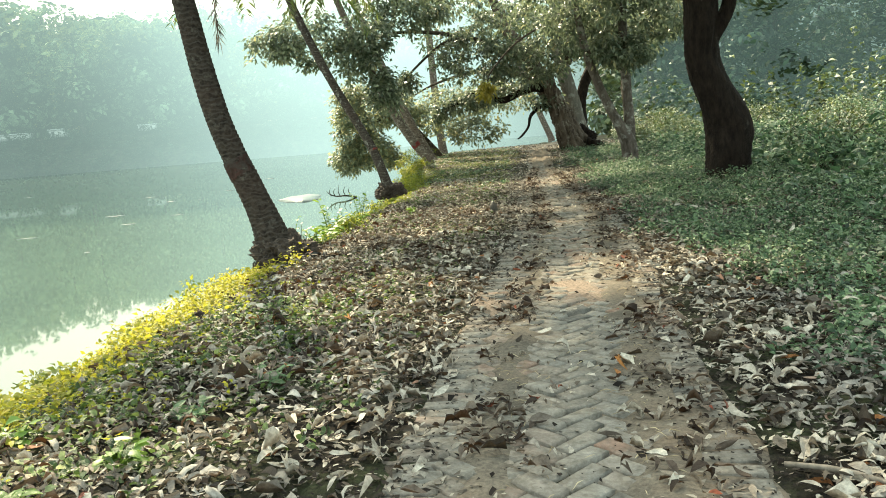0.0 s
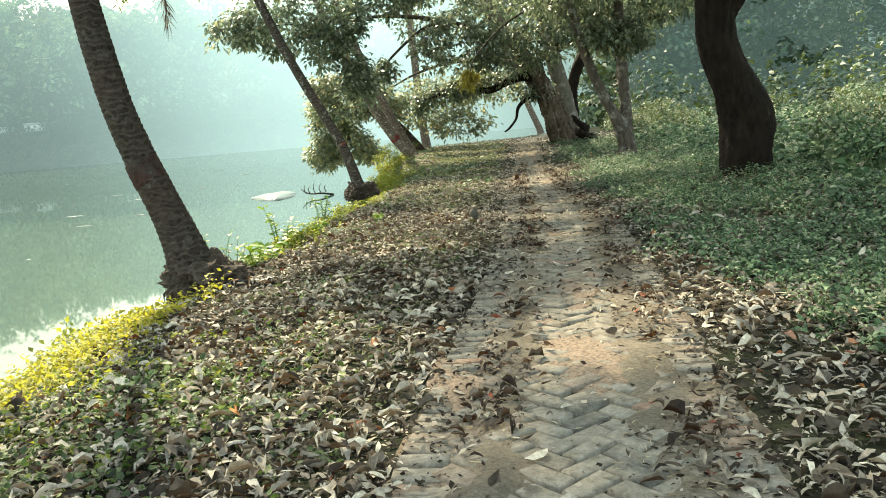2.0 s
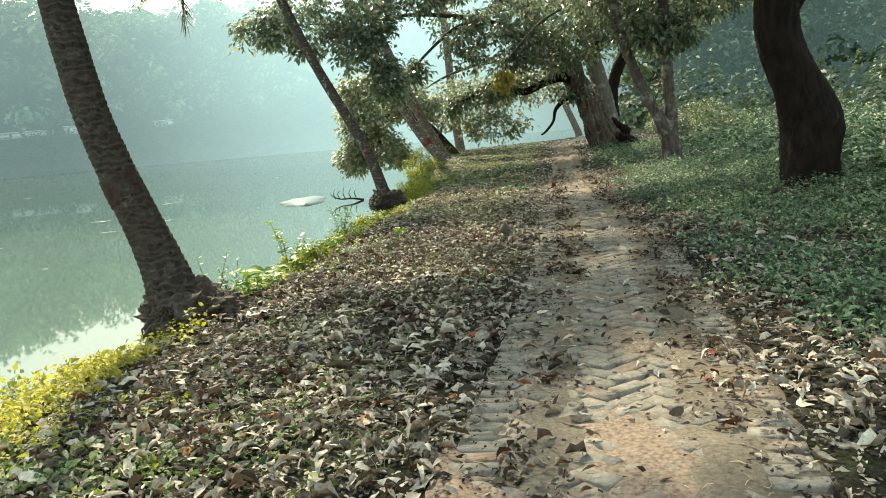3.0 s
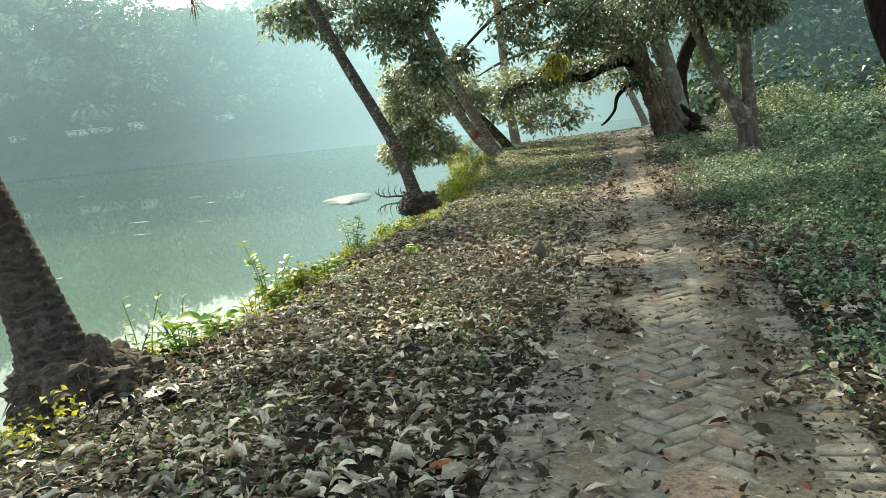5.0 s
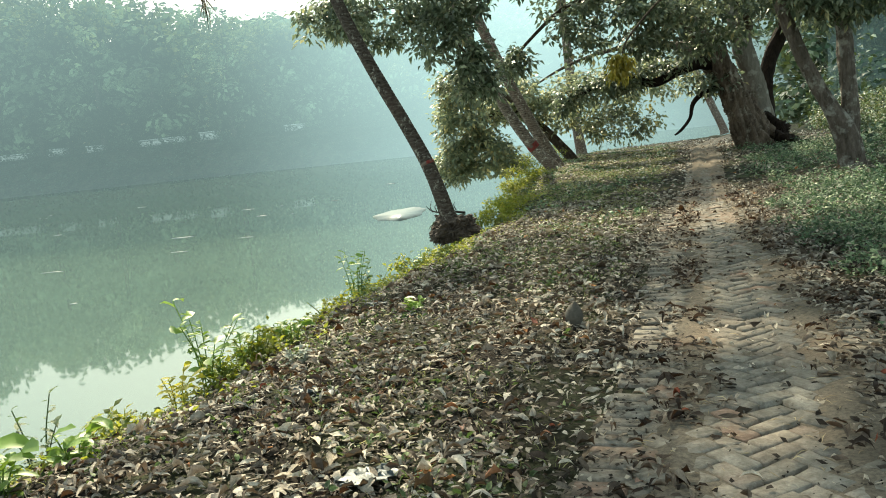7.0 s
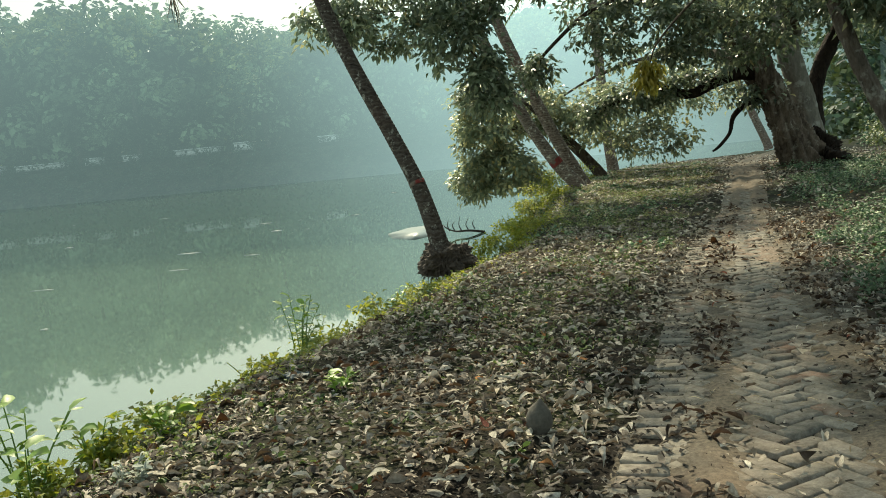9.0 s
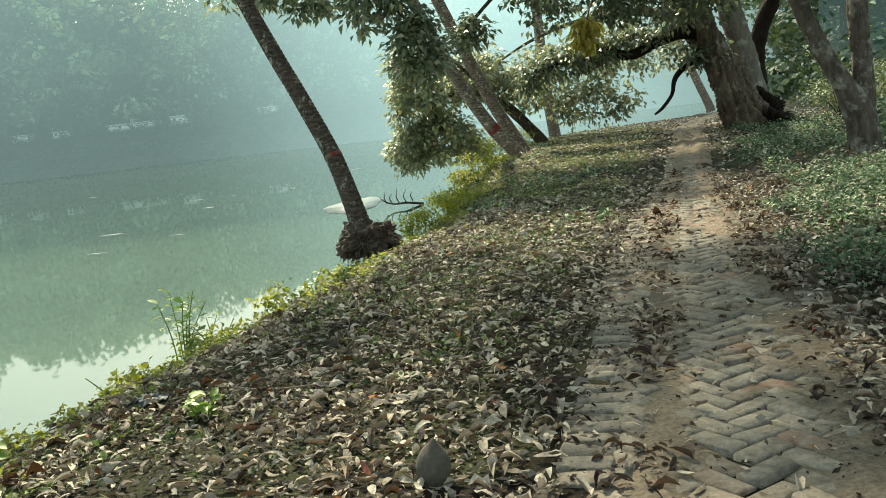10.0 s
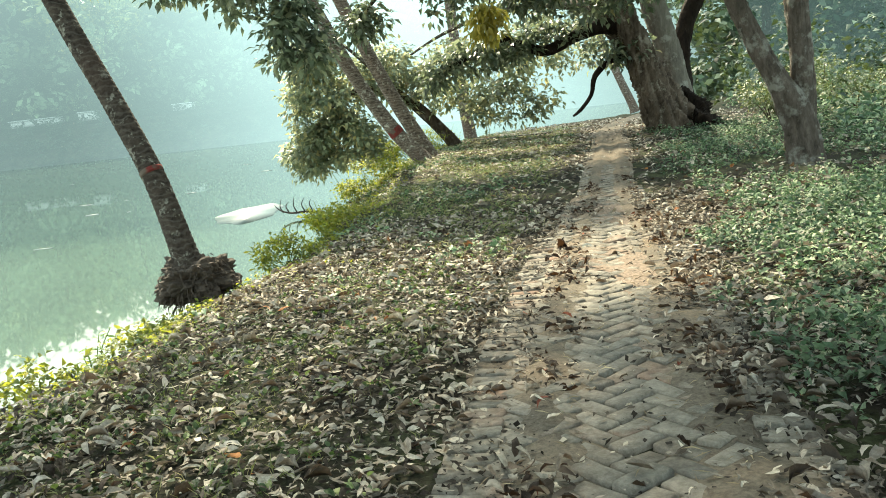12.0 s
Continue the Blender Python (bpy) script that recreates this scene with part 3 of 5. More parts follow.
# old mango: several leaning trunks out of one foot, limbs reaching over the water
mango = thing("mango_tree", (10.6, 36.5, gz(10.6, 36.5)), "huge old mango tree with leaning gnarled trunks beside the path", "tree")
part("trunk", tube("mango_trunk", [(10.75, 36.0, -0.7, 0.70), (10.50, 36.0, 0.1, 0.54), (9.95, 36.0, 1.2, 0.43), (9.45, 36.1, 2.2, 0.39), (8.85, 36.3, 3.3, 0.35), (7.95, 36.8, 5.0, 0.26), (7.15, 37, 7.0, 0.15)], BROWN_BARK, 44, 0.04, 0.09, seed=21, ridge=0.05), mango, "rough dark leaning trunk")
part("trunk", tube("mango_trunk", [(10.95, 36.9, -0.7, 0.56), (10.85, 36.9, 0.6, 0.39), (10.60, 36.8, 2.0, 0.33), (10.25, 36.8, 3.4, 0.32), (10.05, 37, 5.5, 0.23), (10.15, 37.2, 8.0, 0.13)], PALE_BARK, 20, 0.08, 0.05, seed=22, ridge=0.02), mango, "smooth pale grey trunk")
part("trunk", tube("mango_trunk", [(11.25, 37.4, -0.6, 0.51), (11.15, 37.6, 1.0, 0.32), (11.35, 37.8, 2.2, 0.25), (12.05, 38, 3.6, 0.20), (12.95, 38.2, 5.5, 0.14)], DARK_BARK, 18, 0.08, 0.06, seed=23, ridge=0.035), mango)
part("root_mound", tube("root_mound", [(11.15, 35.6, -0.7, 0.95), (11.1, 35.75, -0.3, 0.66), (10.95, 35.95, 0.05, 0.5), (10.85, 36.2, 0.5, 0.3), (10.85, 36.4, 0.8, 0.12)], DARK_BARK, 48, 0.03, 0.22, seed=24, ridge=0.11), mango, "dark knotted root mound")
stub = tube("broken_stub", [(10.35, 35.6, -0.6, 0.58), (10.05, 35.6, 0.2, 0.39), (9.75, 35.6, 1.1, 0.33), (9.40, 35.6, 2.3, 0.28), (9.22, 35.6, 3.0, 0.19), (9.17, 35.6, 3.2, 0.06)], BROWN_BARK, 44, 0.035, 0.13, seed=26, ridge=0.06)
part("broken_stub", stub, mango, "hollow broken trunk with ragged bark")
reaching = [
    [(9.75, 36.1, 2.0, 0.26), (9.0, 36.0, 2.55, 0.22), (8.2, 35.8, 2.45, 0.17), (7.3, 35.6, 2.1, 0.14), (6.7, 35.5, 2.25, 0.12), (6.0, 35.4, 2.5, 0.09), (5.2, 35.2, 2.1, 0.06), (4.4, 35.0, 1.75, 0.03)],
    [(9.9, 36.0, 1.6, 0.17), (9.35, 35.9, 1.8, 0.11), (8.85, 35.8, 1.68, 0.085), (8.45, 35.8, 1.35, 0.07), (8.3, 35.7, 0.9, 0.055), (8.0, 35.7, 0.55, 0.045), (7.8, 35.7, 0.42, 0.025)],
    [(9.2, 36.3, 3.2, 0.24), (7.6, 35.0, 4.0, 0.17), (5.6, 33.6, 4.6, 0.11), (3.2, 32.8, 4.9, 0.06), (0.8, 32.4, 4.7, 0.03)],
    [(9.6, 36.2, 2.5, 0.22), (8.6, 38.0, 3.3, 0.15), (7.0, 40, 3.6, 0.09), (5.0, 41.5, 3.2, 0.05), (3.0, 42, 2.2, 0.025)],
    [(10.5, 36.8, 3.6, 0.2), (9.6, 34.5, 4.6, 0.13), (8.8, 31.5, 5.0, 0.08), (7.8, 29.0, 4.6, 0.04)],
]
for k, rows in enumerate(reaching):
    part("limb", tube("limb", rows, DARK_BARK if k < 2 else MANGO_BARK, 12, 0.1, 0.07, seed=30 + k), mango)
crown(mango, "crown", [
    (8.2, 35.5, 6.0, 4.2, 3.2, 1.9, 190), (5.2, 33.5, 5.6, 2.6, 1.8, 1.4, 140), (10.2, 32.5, 5.2, 3.4, 2.6, 1.5, 240), (8.9, 35.7, 1.95, 0.8, 0.4, 0.3, 34), (7.4, 35.5, 2.6, 0.9, 0.5, 0.35, 34),
    (5.8, 33.0, 3.9, 2.0, 1.3, 1.1, 215), (8.0, 33.2, 3.5, 1.9, 1.3, 0.9, 165), (12.8, 36.5, 5.4, 3.4, 2.4, 1.8, 420), (10.6, 31.5, 3.9, 1.8, 1.4, 0.8, 120),
    (1.3, 30.3, 4.2, 1.1, 0.9, 1.3, 190), (1.9, 30.0, 2.7, 0.55, 0.5, 0.75, 90), (-0.4, 31.2, 4.7, 1.7, 1.0, 1.0, 190), (-1.9, 31.4, 4.7, 1.0, 0.8, 0.7, 70),
    (3.0, 31.5, 5.6, 1.8, 1.3, 0.9, 200), (6.2, 35.3, 2.3, 0.9, 0.5, 0.4, 70), (5.3, 35.2, 2.15, 0.7, 0.4, 0.4, 36), (4.5, 35.0, 1.85, 0.45, 0.4, 0.35, 26), (2.9, 33.0, 3.1, 0.5, 0.4, 0.5, 40)], MANGO_LEAF, 41, 12, (0.15, 0.26), 0.092, 0.45, 0.34)
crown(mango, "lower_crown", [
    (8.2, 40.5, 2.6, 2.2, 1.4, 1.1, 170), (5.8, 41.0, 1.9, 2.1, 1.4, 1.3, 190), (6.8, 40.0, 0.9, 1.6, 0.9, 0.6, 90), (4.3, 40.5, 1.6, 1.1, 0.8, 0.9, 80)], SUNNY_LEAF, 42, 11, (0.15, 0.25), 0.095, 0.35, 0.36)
for k, rows in enumerate([
        [(3.2, 32.8, 4.9, 0.06), (2.2, 31.6, 4.7, 0.045), (1.2, 30.4, 4.0, 0.03), (1.9, 30.0, 2.9, 0.012)],
        [(0.8, 32.4, 4.7, 0.03), (-0.4, 31.6, 4.7, 0.02), (-1.8, 31.4, 4.6, 0.01)],
        [(5.6, 33.6, 4.6, 0.09), (4.5, 33.0, 4.4, 0.06), (3.3, 33.0, 3.5, 0.045), (2.7, 33.0, 2.8, 0.02)]]):
    part("limb", tube("limb", rows, MANGO_BARK, 8, 0.1, 0.06, seed=36 + k), mango)
crown(mango, "young_leaves", [(5.15, 27.9, 2.4, 0.24, 0.2, 0.3, 34)], GOLD_LEAF, 43, droop=1.5, width=0.055)
part("twig", tube("twig", [(7.8, 29.0, 4.6, 0.04), (6.4, 28.3, 3.9, 0.03), (5.4, 28.0, 3.0, 0.02), (5.15, 27.9, 2.5, 0.01)], MANGO_BARK, 8, 0.1), mango)

# mango leaning over the water behind the palms
over = thing("mango_tree", (4.6, 41.0, gz(4.6, 41)), "sunlit mango tree spreading low over the water", "tree")
part("trunk", tube("mango_trunk", [(5.2, 41, -0.7, 0.26), (4.8, 41, 0.0, 0.2), (3.8, 40.6, 1.1, 0.16), (2.8, 40.2, 1.7, 0.11), (1.8, 40, 1.6, 0.06), (1.0, 40, 1.0, 0.03)], MANGO_BARK, 12, 0.1, 0.07, seed=44), over)
part("limb", tube("limb", [(3.8, 40.6, 1.1, 0.1), (2.6, 39.9, 2.4, 0.07), (1.8, 39.6, 3.2, 0.03)], MANGO_BARK, 10, 0.1, 0.07, seed=45), over)
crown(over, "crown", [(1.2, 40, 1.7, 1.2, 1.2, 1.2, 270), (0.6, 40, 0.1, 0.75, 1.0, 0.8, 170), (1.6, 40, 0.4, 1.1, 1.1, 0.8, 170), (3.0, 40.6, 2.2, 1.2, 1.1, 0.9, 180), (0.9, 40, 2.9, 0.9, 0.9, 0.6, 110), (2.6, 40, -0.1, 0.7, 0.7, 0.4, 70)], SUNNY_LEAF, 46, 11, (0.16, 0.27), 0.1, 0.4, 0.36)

# forked tree on the right of the path
fork = thing("forked_tree", (9.6, 26.9, gz(9.6, 26.9)), "forked young tree with grey lichen-spotted bark", "tree")
part("trunk", tube("fork_trunk", [(9.7, 26.9, -0.8, 0.4), (9.64, 26.9, -0.3, 0.28), (9.58, 26.9, 0.2, 0.235), (9.45, 26.9, 0.6, 0.225), (9.2, 26.9, 1.1, 0.16), (8.7, 26.9, 2.2, 0.135), (8.2, 26.8, 3.6, 0.12), (7.8, 26.6, 5.5, 0.06)], FORK_BARK, 36, 0.04, 0.07, seed=51, ridge=0.03), fork)
part("limb", tube("limb", [(9.64, 26.95, 0.3, 0.18), (9.68, 26.95, 0.9, 0.175), (9.64, 26.95, 2.1, 0.155), (9.6, 27.0, 4.0, 0.13), (9.9, 27.2, 6.0, 0.06)], FORK_BARK, 32, 0.04, 0.06, seed=52, ridge=0.03), fork)
crown(fork, "crown", [(8.3, 26.8, 4.9, 2.2, 1.9, 1.3, 280), (10.4, 27.3, 4.7, 2.2, 1.9, 1.2, 380), (9.3, 26.6, 3.3, 1.2, 0.8, 0.6, 130)], MANGO_LEAF, 53, 12, (0.15, 0.25), 0.08, 0.6, 0.28)

# dark crooked trunk
crook = thing("crooked_tree", (8.1, 16.7, gz(8.1, 16.7)), "thick dark crooked trunk, backlit, bark mossy", "tree")
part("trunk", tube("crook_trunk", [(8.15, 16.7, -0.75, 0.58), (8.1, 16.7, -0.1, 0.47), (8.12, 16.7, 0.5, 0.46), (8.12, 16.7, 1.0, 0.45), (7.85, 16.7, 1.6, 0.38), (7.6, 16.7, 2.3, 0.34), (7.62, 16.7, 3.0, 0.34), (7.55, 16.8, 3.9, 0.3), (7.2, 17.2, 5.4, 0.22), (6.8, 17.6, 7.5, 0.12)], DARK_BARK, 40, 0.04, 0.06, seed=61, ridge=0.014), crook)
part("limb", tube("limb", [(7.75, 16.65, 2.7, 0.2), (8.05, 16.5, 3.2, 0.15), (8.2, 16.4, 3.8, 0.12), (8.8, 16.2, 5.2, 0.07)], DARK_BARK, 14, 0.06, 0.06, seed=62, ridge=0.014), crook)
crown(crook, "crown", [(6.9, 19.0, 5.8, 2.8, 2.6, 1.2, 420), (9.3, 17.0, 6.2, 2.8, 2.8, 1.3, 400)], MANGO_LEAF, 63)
# Limbs and leaves overhead, out of view, added to shade path and bank.
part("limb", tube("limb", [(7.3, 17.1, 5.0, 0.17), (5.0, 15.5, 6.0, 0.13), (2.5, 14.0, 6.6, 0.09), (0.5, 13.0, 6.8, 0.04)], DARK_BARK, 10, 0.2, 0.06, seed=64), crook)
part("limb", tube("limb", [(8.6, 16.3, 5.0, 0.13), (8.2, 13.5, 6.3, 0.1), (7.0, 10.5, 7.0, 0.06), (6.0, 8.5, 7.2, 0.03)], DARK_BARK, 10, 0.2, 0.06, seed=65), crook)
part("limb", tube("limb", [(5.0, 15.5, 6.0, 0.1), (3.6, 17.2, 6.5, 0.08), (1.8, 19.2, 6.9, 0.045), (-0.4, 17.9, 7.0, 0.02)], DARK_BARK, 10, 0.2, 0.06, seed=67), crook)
crown(crook, "shade_crown", [(3.9, 16.4, 7.0, 2.3, 2.2, 1.2, 364), (1.2, 12.6, 7.0, 2.6, 1.8, 1.1, 230), (5.2, 12.4, 7.2, 2.9, 2.2, 1.2, 322), (6.8, 15.5, 7.4, 3.0, 2.4, 1.2, 294), (4.0, 20.0, 7.2, 3.0, 2.2, 1.2, 294), (8.0, 22.5, 7.4, 3.0, 2.6, 1.2, 150), (3.4, 24.2, 7.2, 2.8, 2.2, 1.1, 240), (1.6, 19.4, 7.1, 2.2, 2.3, 1.1, 220), (6.4, 25.5, 7.3, 2.6, 2.0, 1.1, 170), (2.6, 26.6, 7.3, 2.2, 1.7, 1.0, 130), (9.5, 12.0, 7.2, 3.0, 2.6, 1.2, 190), (-0.2, 10.2, 7.0, 2.2, 2.0, 1.0, 210), (-0.6, 17.7, 7.0, 1.7, 1.7, 0.9, 170), (3.0, 9.3, 7.2, 2.4, 1.9, 1.0, 210), (10.8, 20.0, 7.4, 2.6, 2.4, 1.1, 100), (7.2, 8.6, 7.4, 2.8, 2.0, 1.1, 210)],
      MANGO_LEAF, 66, 12, (0.22, 0.34), 0.1, 0.5, 0.35)


def wood_tree(name, height, width, n, size, mat, seed, label, low=0.1):
    g = np.random.default_rng(seed)
    ob = thing(name, (0, 0, 0), label, "tree", name + "s beyond")
    part("trunk", tube("trunk", [(0, 0, -0.5, height * 0.022), (0.1, 0, height * 0.3, height * 0.017), (-0.1, 0.1, height * 0.6, height * 0.01), (0, 0, height * 0.9, 0.03)], MANGO_BARK, 8, 0.8, 0.05, seed=seed), ob)
    blobs = []
    for k in range(13):
        th, r = k * 2.4, width * g.uniform(0.15, 0.62)
        up = (k + 0.5) / 13
        blobs.append((r * math.cos(th), r * math.sin(th), height * (low + (0.88 - low) * up), width * g.uniform(0.3, 0.46), width * g.uniform(0.3, 0.46), height * g.uniform(0.09, 0.14), n // 13))
    P, D = sprigs(crown_points(blobs, g), 7, size * 1.6, 0.4, g)
    m = len(P)
    C, R = np.array([b[:3] for b in blobs]), np.array([b[3:6] for b in blobs])
    off = (P[:, None] - C[None]) / R[None]
    own = np.argmin((off ** 2).sum(2), 1)
    out = unit(off[np.arange(m), own] / R[own] + 1e-6)
    D = unit(D - 0.85 * (D * out).sum(1)[:, None] * out)
    part("crown", leaves("crown", P, D, size * g.uniform(0.7, 1.4, m), size * 0.6, mat, 0.1, 0.1, up=out * 1.6, g=g), ob)
    return ob


g = np.random.default_rng(3)
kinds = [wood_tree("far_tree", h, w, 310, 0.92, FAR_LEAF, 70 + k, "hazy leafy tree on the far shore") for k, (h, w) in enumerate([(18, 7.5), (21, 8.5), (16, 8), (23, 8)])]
spots = [(x + g.uniform(-2, 2), FAR_SHORE + 14 + g.uniform(0, 5) + (k % 3) * 6) for k, x in enumerate(np.linspace(-150, 70, 66))]
for k, (x, y) in enumerate(spots):
    m = pose(x, y, gz(x, y), 0, 0, g.uniform(0, 360)) @ Matrix.Scale(np.interp(x, [-100, -90, -75, -60, -45, -30, 95], [31.5, 31, 27, 25, 22, 19, 18.5]) * (y / 137) * g.uniform(0.86, 1.05) / (18, 21, 16, 23)[k % 4], 4)
    if k < 4:
        kinds[k].matrix_basis = m
    else:
        c = copy_thing(kinds[k % 4], m)
        c.matrix_basis = m
near = [wood_tree("wood_tree", h, w, 800, 0.43, WOOD_LEAF, 80 + k, "dense leafy tree in the wood by the path", 0.03) for k, (h, w) in enumerate([(12, 5.5), (14, 6), (10, 5.5)])]
spots = [(24, 46), (29, 50), (34, 46), (39, 42), (43, 36), (47, 30), (22, 54), (28, 60), (36, 56), (44, 48), (50, 40), (54, 32), (19, 50), (33, 66), (48, 58), (56, 48), (24, 68), (60, 40)]
for k, (x, y) in enumerate(spots):
    x, y = 4 + (x - 4) * 1.5, 14 + (y - 14) * 1.5
    m = pose(x, y, gz(x, y), 0, 0, g.uniform(0, 360)) @ Matrix.Scale(g.uniform(1.1, 1.6), 4)
    if k < 3:
        near[k].matrix_basis = m
    else:
        c = copy_thing(near[k % 3], m)
        c.matrix_basis = m


PLASTER = plain("pale plaster", (0.6, 0.6, 0.57), 0.8, 1.5, 0.12)
ROOFING = plain("pale sheet roofing", (0.5, 0.52, 0.5), 0.6, 2.0, 0.2)
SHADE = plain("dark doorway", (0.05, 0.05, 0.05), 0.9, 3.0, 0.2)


def box_mesh(name, cx, cy, z0, lx, ly, lz, mat):
    v = [(cx + sx * lx / 2, cy + sy * ly / 2, z0 + sz * lz) for sz in (0, 1) for sx, sy in ((-1, -1), (1, -1), (1, 1), (-1, 1))]
    return mesh_of(name, v, [[3, 2, 1, 0], [4, 5, 6, 7], [0, 1, 5, 4], [1, 2, 6, 5], [2, 3, 7, 6], [3, 0, 4, 7]], mat)


def far_house(x, y, w, h, label):
    """Small pale block for bright spots under far trees: walls, overhanging roof, dark door."""
    z = gz(x, y)
    ob = thing("far_house", (x, y, z), label, "house", "pale houses beyond the far bank")
    part("wall", box_mesh("wall", x, y, z - 0.3, w, 3.0, h + 0.3, PLASTER), ob)
    part("roof", box_mesh("roof", x, y, z + h, w + 0.2, 3.4, 0.12, ROOFING), ob)
    part("door", box_mesh("door", x - w * 0.2, y - 1.52, z + 0.1, 0.35, 0.06, h * 0.6, SHADE), ob, "dark doorway")
    return ob


# House shapes added where bright gaps show under the far trees.
for x, dy, w, h in ((-80, 11.6, 4.6, 0.8), (-71.0, 12.0, 7.0, 0.45), (-62.5, 11.6, 1.6, 0.6), (-57, 12.2, 1.4, 0.5), (-46.5, 11.6, 6.0, 0.5), (-39.5, 11.8, 2.0, 0.75), (-27, 12.0, 2.2, 0.5)):
    far_house(x, FAR_SHORE + dy, w, h, "low pale block added for bright spots under far trees")

# ---- low growth and litter ----
def scatter(n, x0, x1, y0, y1, keep, g):
    x, y = g.uniform(x0, x1, n), g.uniform(y0, y1, n)
    k = keep(x, y) > g.uniform(0, 1, n)
    return x[k], y[k]


def patchy(x, y, s, seed):
    return 0.5 + 0.28 * waves(x + seed * 3.7, y - seed * 1.9, s)


def stuff(name, me, label, category):
    return tagged(new(name, me), label, category, kind="stuff")


def off_path(x, y):
    return np.abs(x - path_mid(y)) / path_width(y)


def right_keep(x, y):
    o = x - path_mid(y)
    start = 0.85 + 0.8 * (1 - smoothstep(5, 11, y))
    foot = smoothstep(0.7, 1.8, np.hypot(x - 9.6, y - 26.7))
    return foot * smoothstep(start, start + 0.6, o + 0.3 * waves(x, y, 1.3)) * np.clip(0.2 + patchy(x, y, 0.8, 3), 0.05, 1)


def left_keep(x, y):
    o = path_mid(y) - x
    return smoothstep(0.9, 1.4, o) * smoothstep(-0.3, 0.4, x - shore(y)) * np.clip(patchy(x, y, 0.9, 5) * 2.0 - 0.55, 0.04, 1)


def litter_keep(x, y):
    inland = smoothstep(-0.2, 0.5, x - shore(y))
    o = off_path(x, y)
    side = np.where(x > path_mid(y), 1 - 0.75 * smoothstep(1.6, 4.5, o), 1.0)
    rim = 0.78 - 0.38 * smoothstep(12.5, 16.0, y)
    on = 0.05 + 0.95 * smoothstep(np.where(x > path_mid(y), rim, 0.76), np.where(x > path_mid(y), rim + 0.3, 0.9), o + 0.1 * waves(x, y, 4.0))
    thin = 1 - 0.22 * smoothstep(11, 15, y) * smoothstep(0.9, 1.3, o)
    return inland * side * on * thin * np.clip(0.35 + patchy(x, y, 1.1, 1), 0.1, 1)


def clump_keep(x, y):
    o = (x - path_mid(y)) / path_width(y)
    heap = 1.2 * np.exp(-((o + 0.42) / 0.18) ** 2) + 1.1 * np.exp(-((o - 0.58) / 0.2) ** 2) + (0.4 * (o < -0.9) + 0.15 * (o > 0.9)) * (1 - smoothstep(15, 19, y))
    return np.clip(heap, 0, 1) * smoothstep(0.36, 0.7, patchy(x, y, 2.3, 6) + 0.3 * waves(x, y, 5.1)) * smoothstep(-0.1, 0.6, x - shore(y))


def curled_leaves(name, P, D, length, width, mat, bend, fold, g, loose=0.3):
    """Dry leaves of eleven corners: pointed ovals, curled along and across, with uneven rims."""
    n = len(P)
    D = unit(np.asarray(D, dtype=float))
    N = g.normal(size=(n, 3)) * loose + np.array([0, 0, 1.0])
    S = unit(np.cross(D, N))
    N = np.cross(S, D)
    L, W = np.broadcast_to(length, n)[:, None], np.broadcast_to(width, n)[:, None]
    b, k = np.broadcast_to(bend, n)[:, None] * L, np.broadcast_to(fold, n)[:, None] * W
    sway = g.normal(0, 0.12, (n, 1)) * L
    V = [P]
    for t, wide in ((0.2, 0.36), (0.5, 0.5), (0.78, 0.36)):
        mid = P + D * L * t + S * sway * 4 * t * (1 - t) + N * b * 4 * t * (1 - t)
        for side in (-1, 0, 1):
            rag = g.uniform(0.75, 1.15, (n, 1))
            V.append(mid + S * W * wide * side * rag + N * (k * abs(side) * g.uniform(0.3, 1.5, (n, 1))))
    V.append(P + D * L + N * b * g.normal(0, 0.5, (n, 1)))
    tri = [[0, 2, 1], [0, 3, 2], [10, 7, 8], [10, 8, 9]]
    for r in (1, 4):
        for c in (0, 1):
            tri += [[r + c, r + c + 1, r + c + 4], [r + c, r + c + 4, r + c + 3]]
    tri = np.array(tri)
    return mesh_of(name, np.stack(V, 1).reshape(-1, 3), (np.arange(n)[:, None, None] * 11 + tri[None]).reshape(-1, 3), mat, True)


def fragments(name, x, y, z, size, mat, g):
    """Flat torn crumbs of leaf, four uneven corners each."""
    n = len(x)
    th = g.uniform(0, 6.28, n)
    tilt = g.normal(0, 0.3, (n, 2))
    V = []
    for q in range(4):
        a = th + q * 1.571 + g.normal(0, 0.25, n)
        r = size * g.uniform(0.5, 1.2, n) * (1.0 if q % 2 else 0.6)
        dx, dy = r * np.cos(a), r * np.sin(a)
        V.append(np.stack([x + dx, y + dy, z + dx * tilt[:, 0] + dy * tilt[:, 1]], -1))
    return mesh_of(name, np.stack(V, 1).reshape(-1, 3), np.arange(4 * n).reshape(-1, 4), mat)


def crumb_keep(x, y):
    o = off_path(x, y)
    return smoothstep(-0.2, 0.4, x - shore(y)) * (0.1 + 0.9 * smoothstep(0.25, 0.95, o + 0.2 * waves(x, y, 3.1))) * np.where(x > path_mid(y), 1 - 0.8 * smoothstep(1.8, 4.0, o), 1.0)


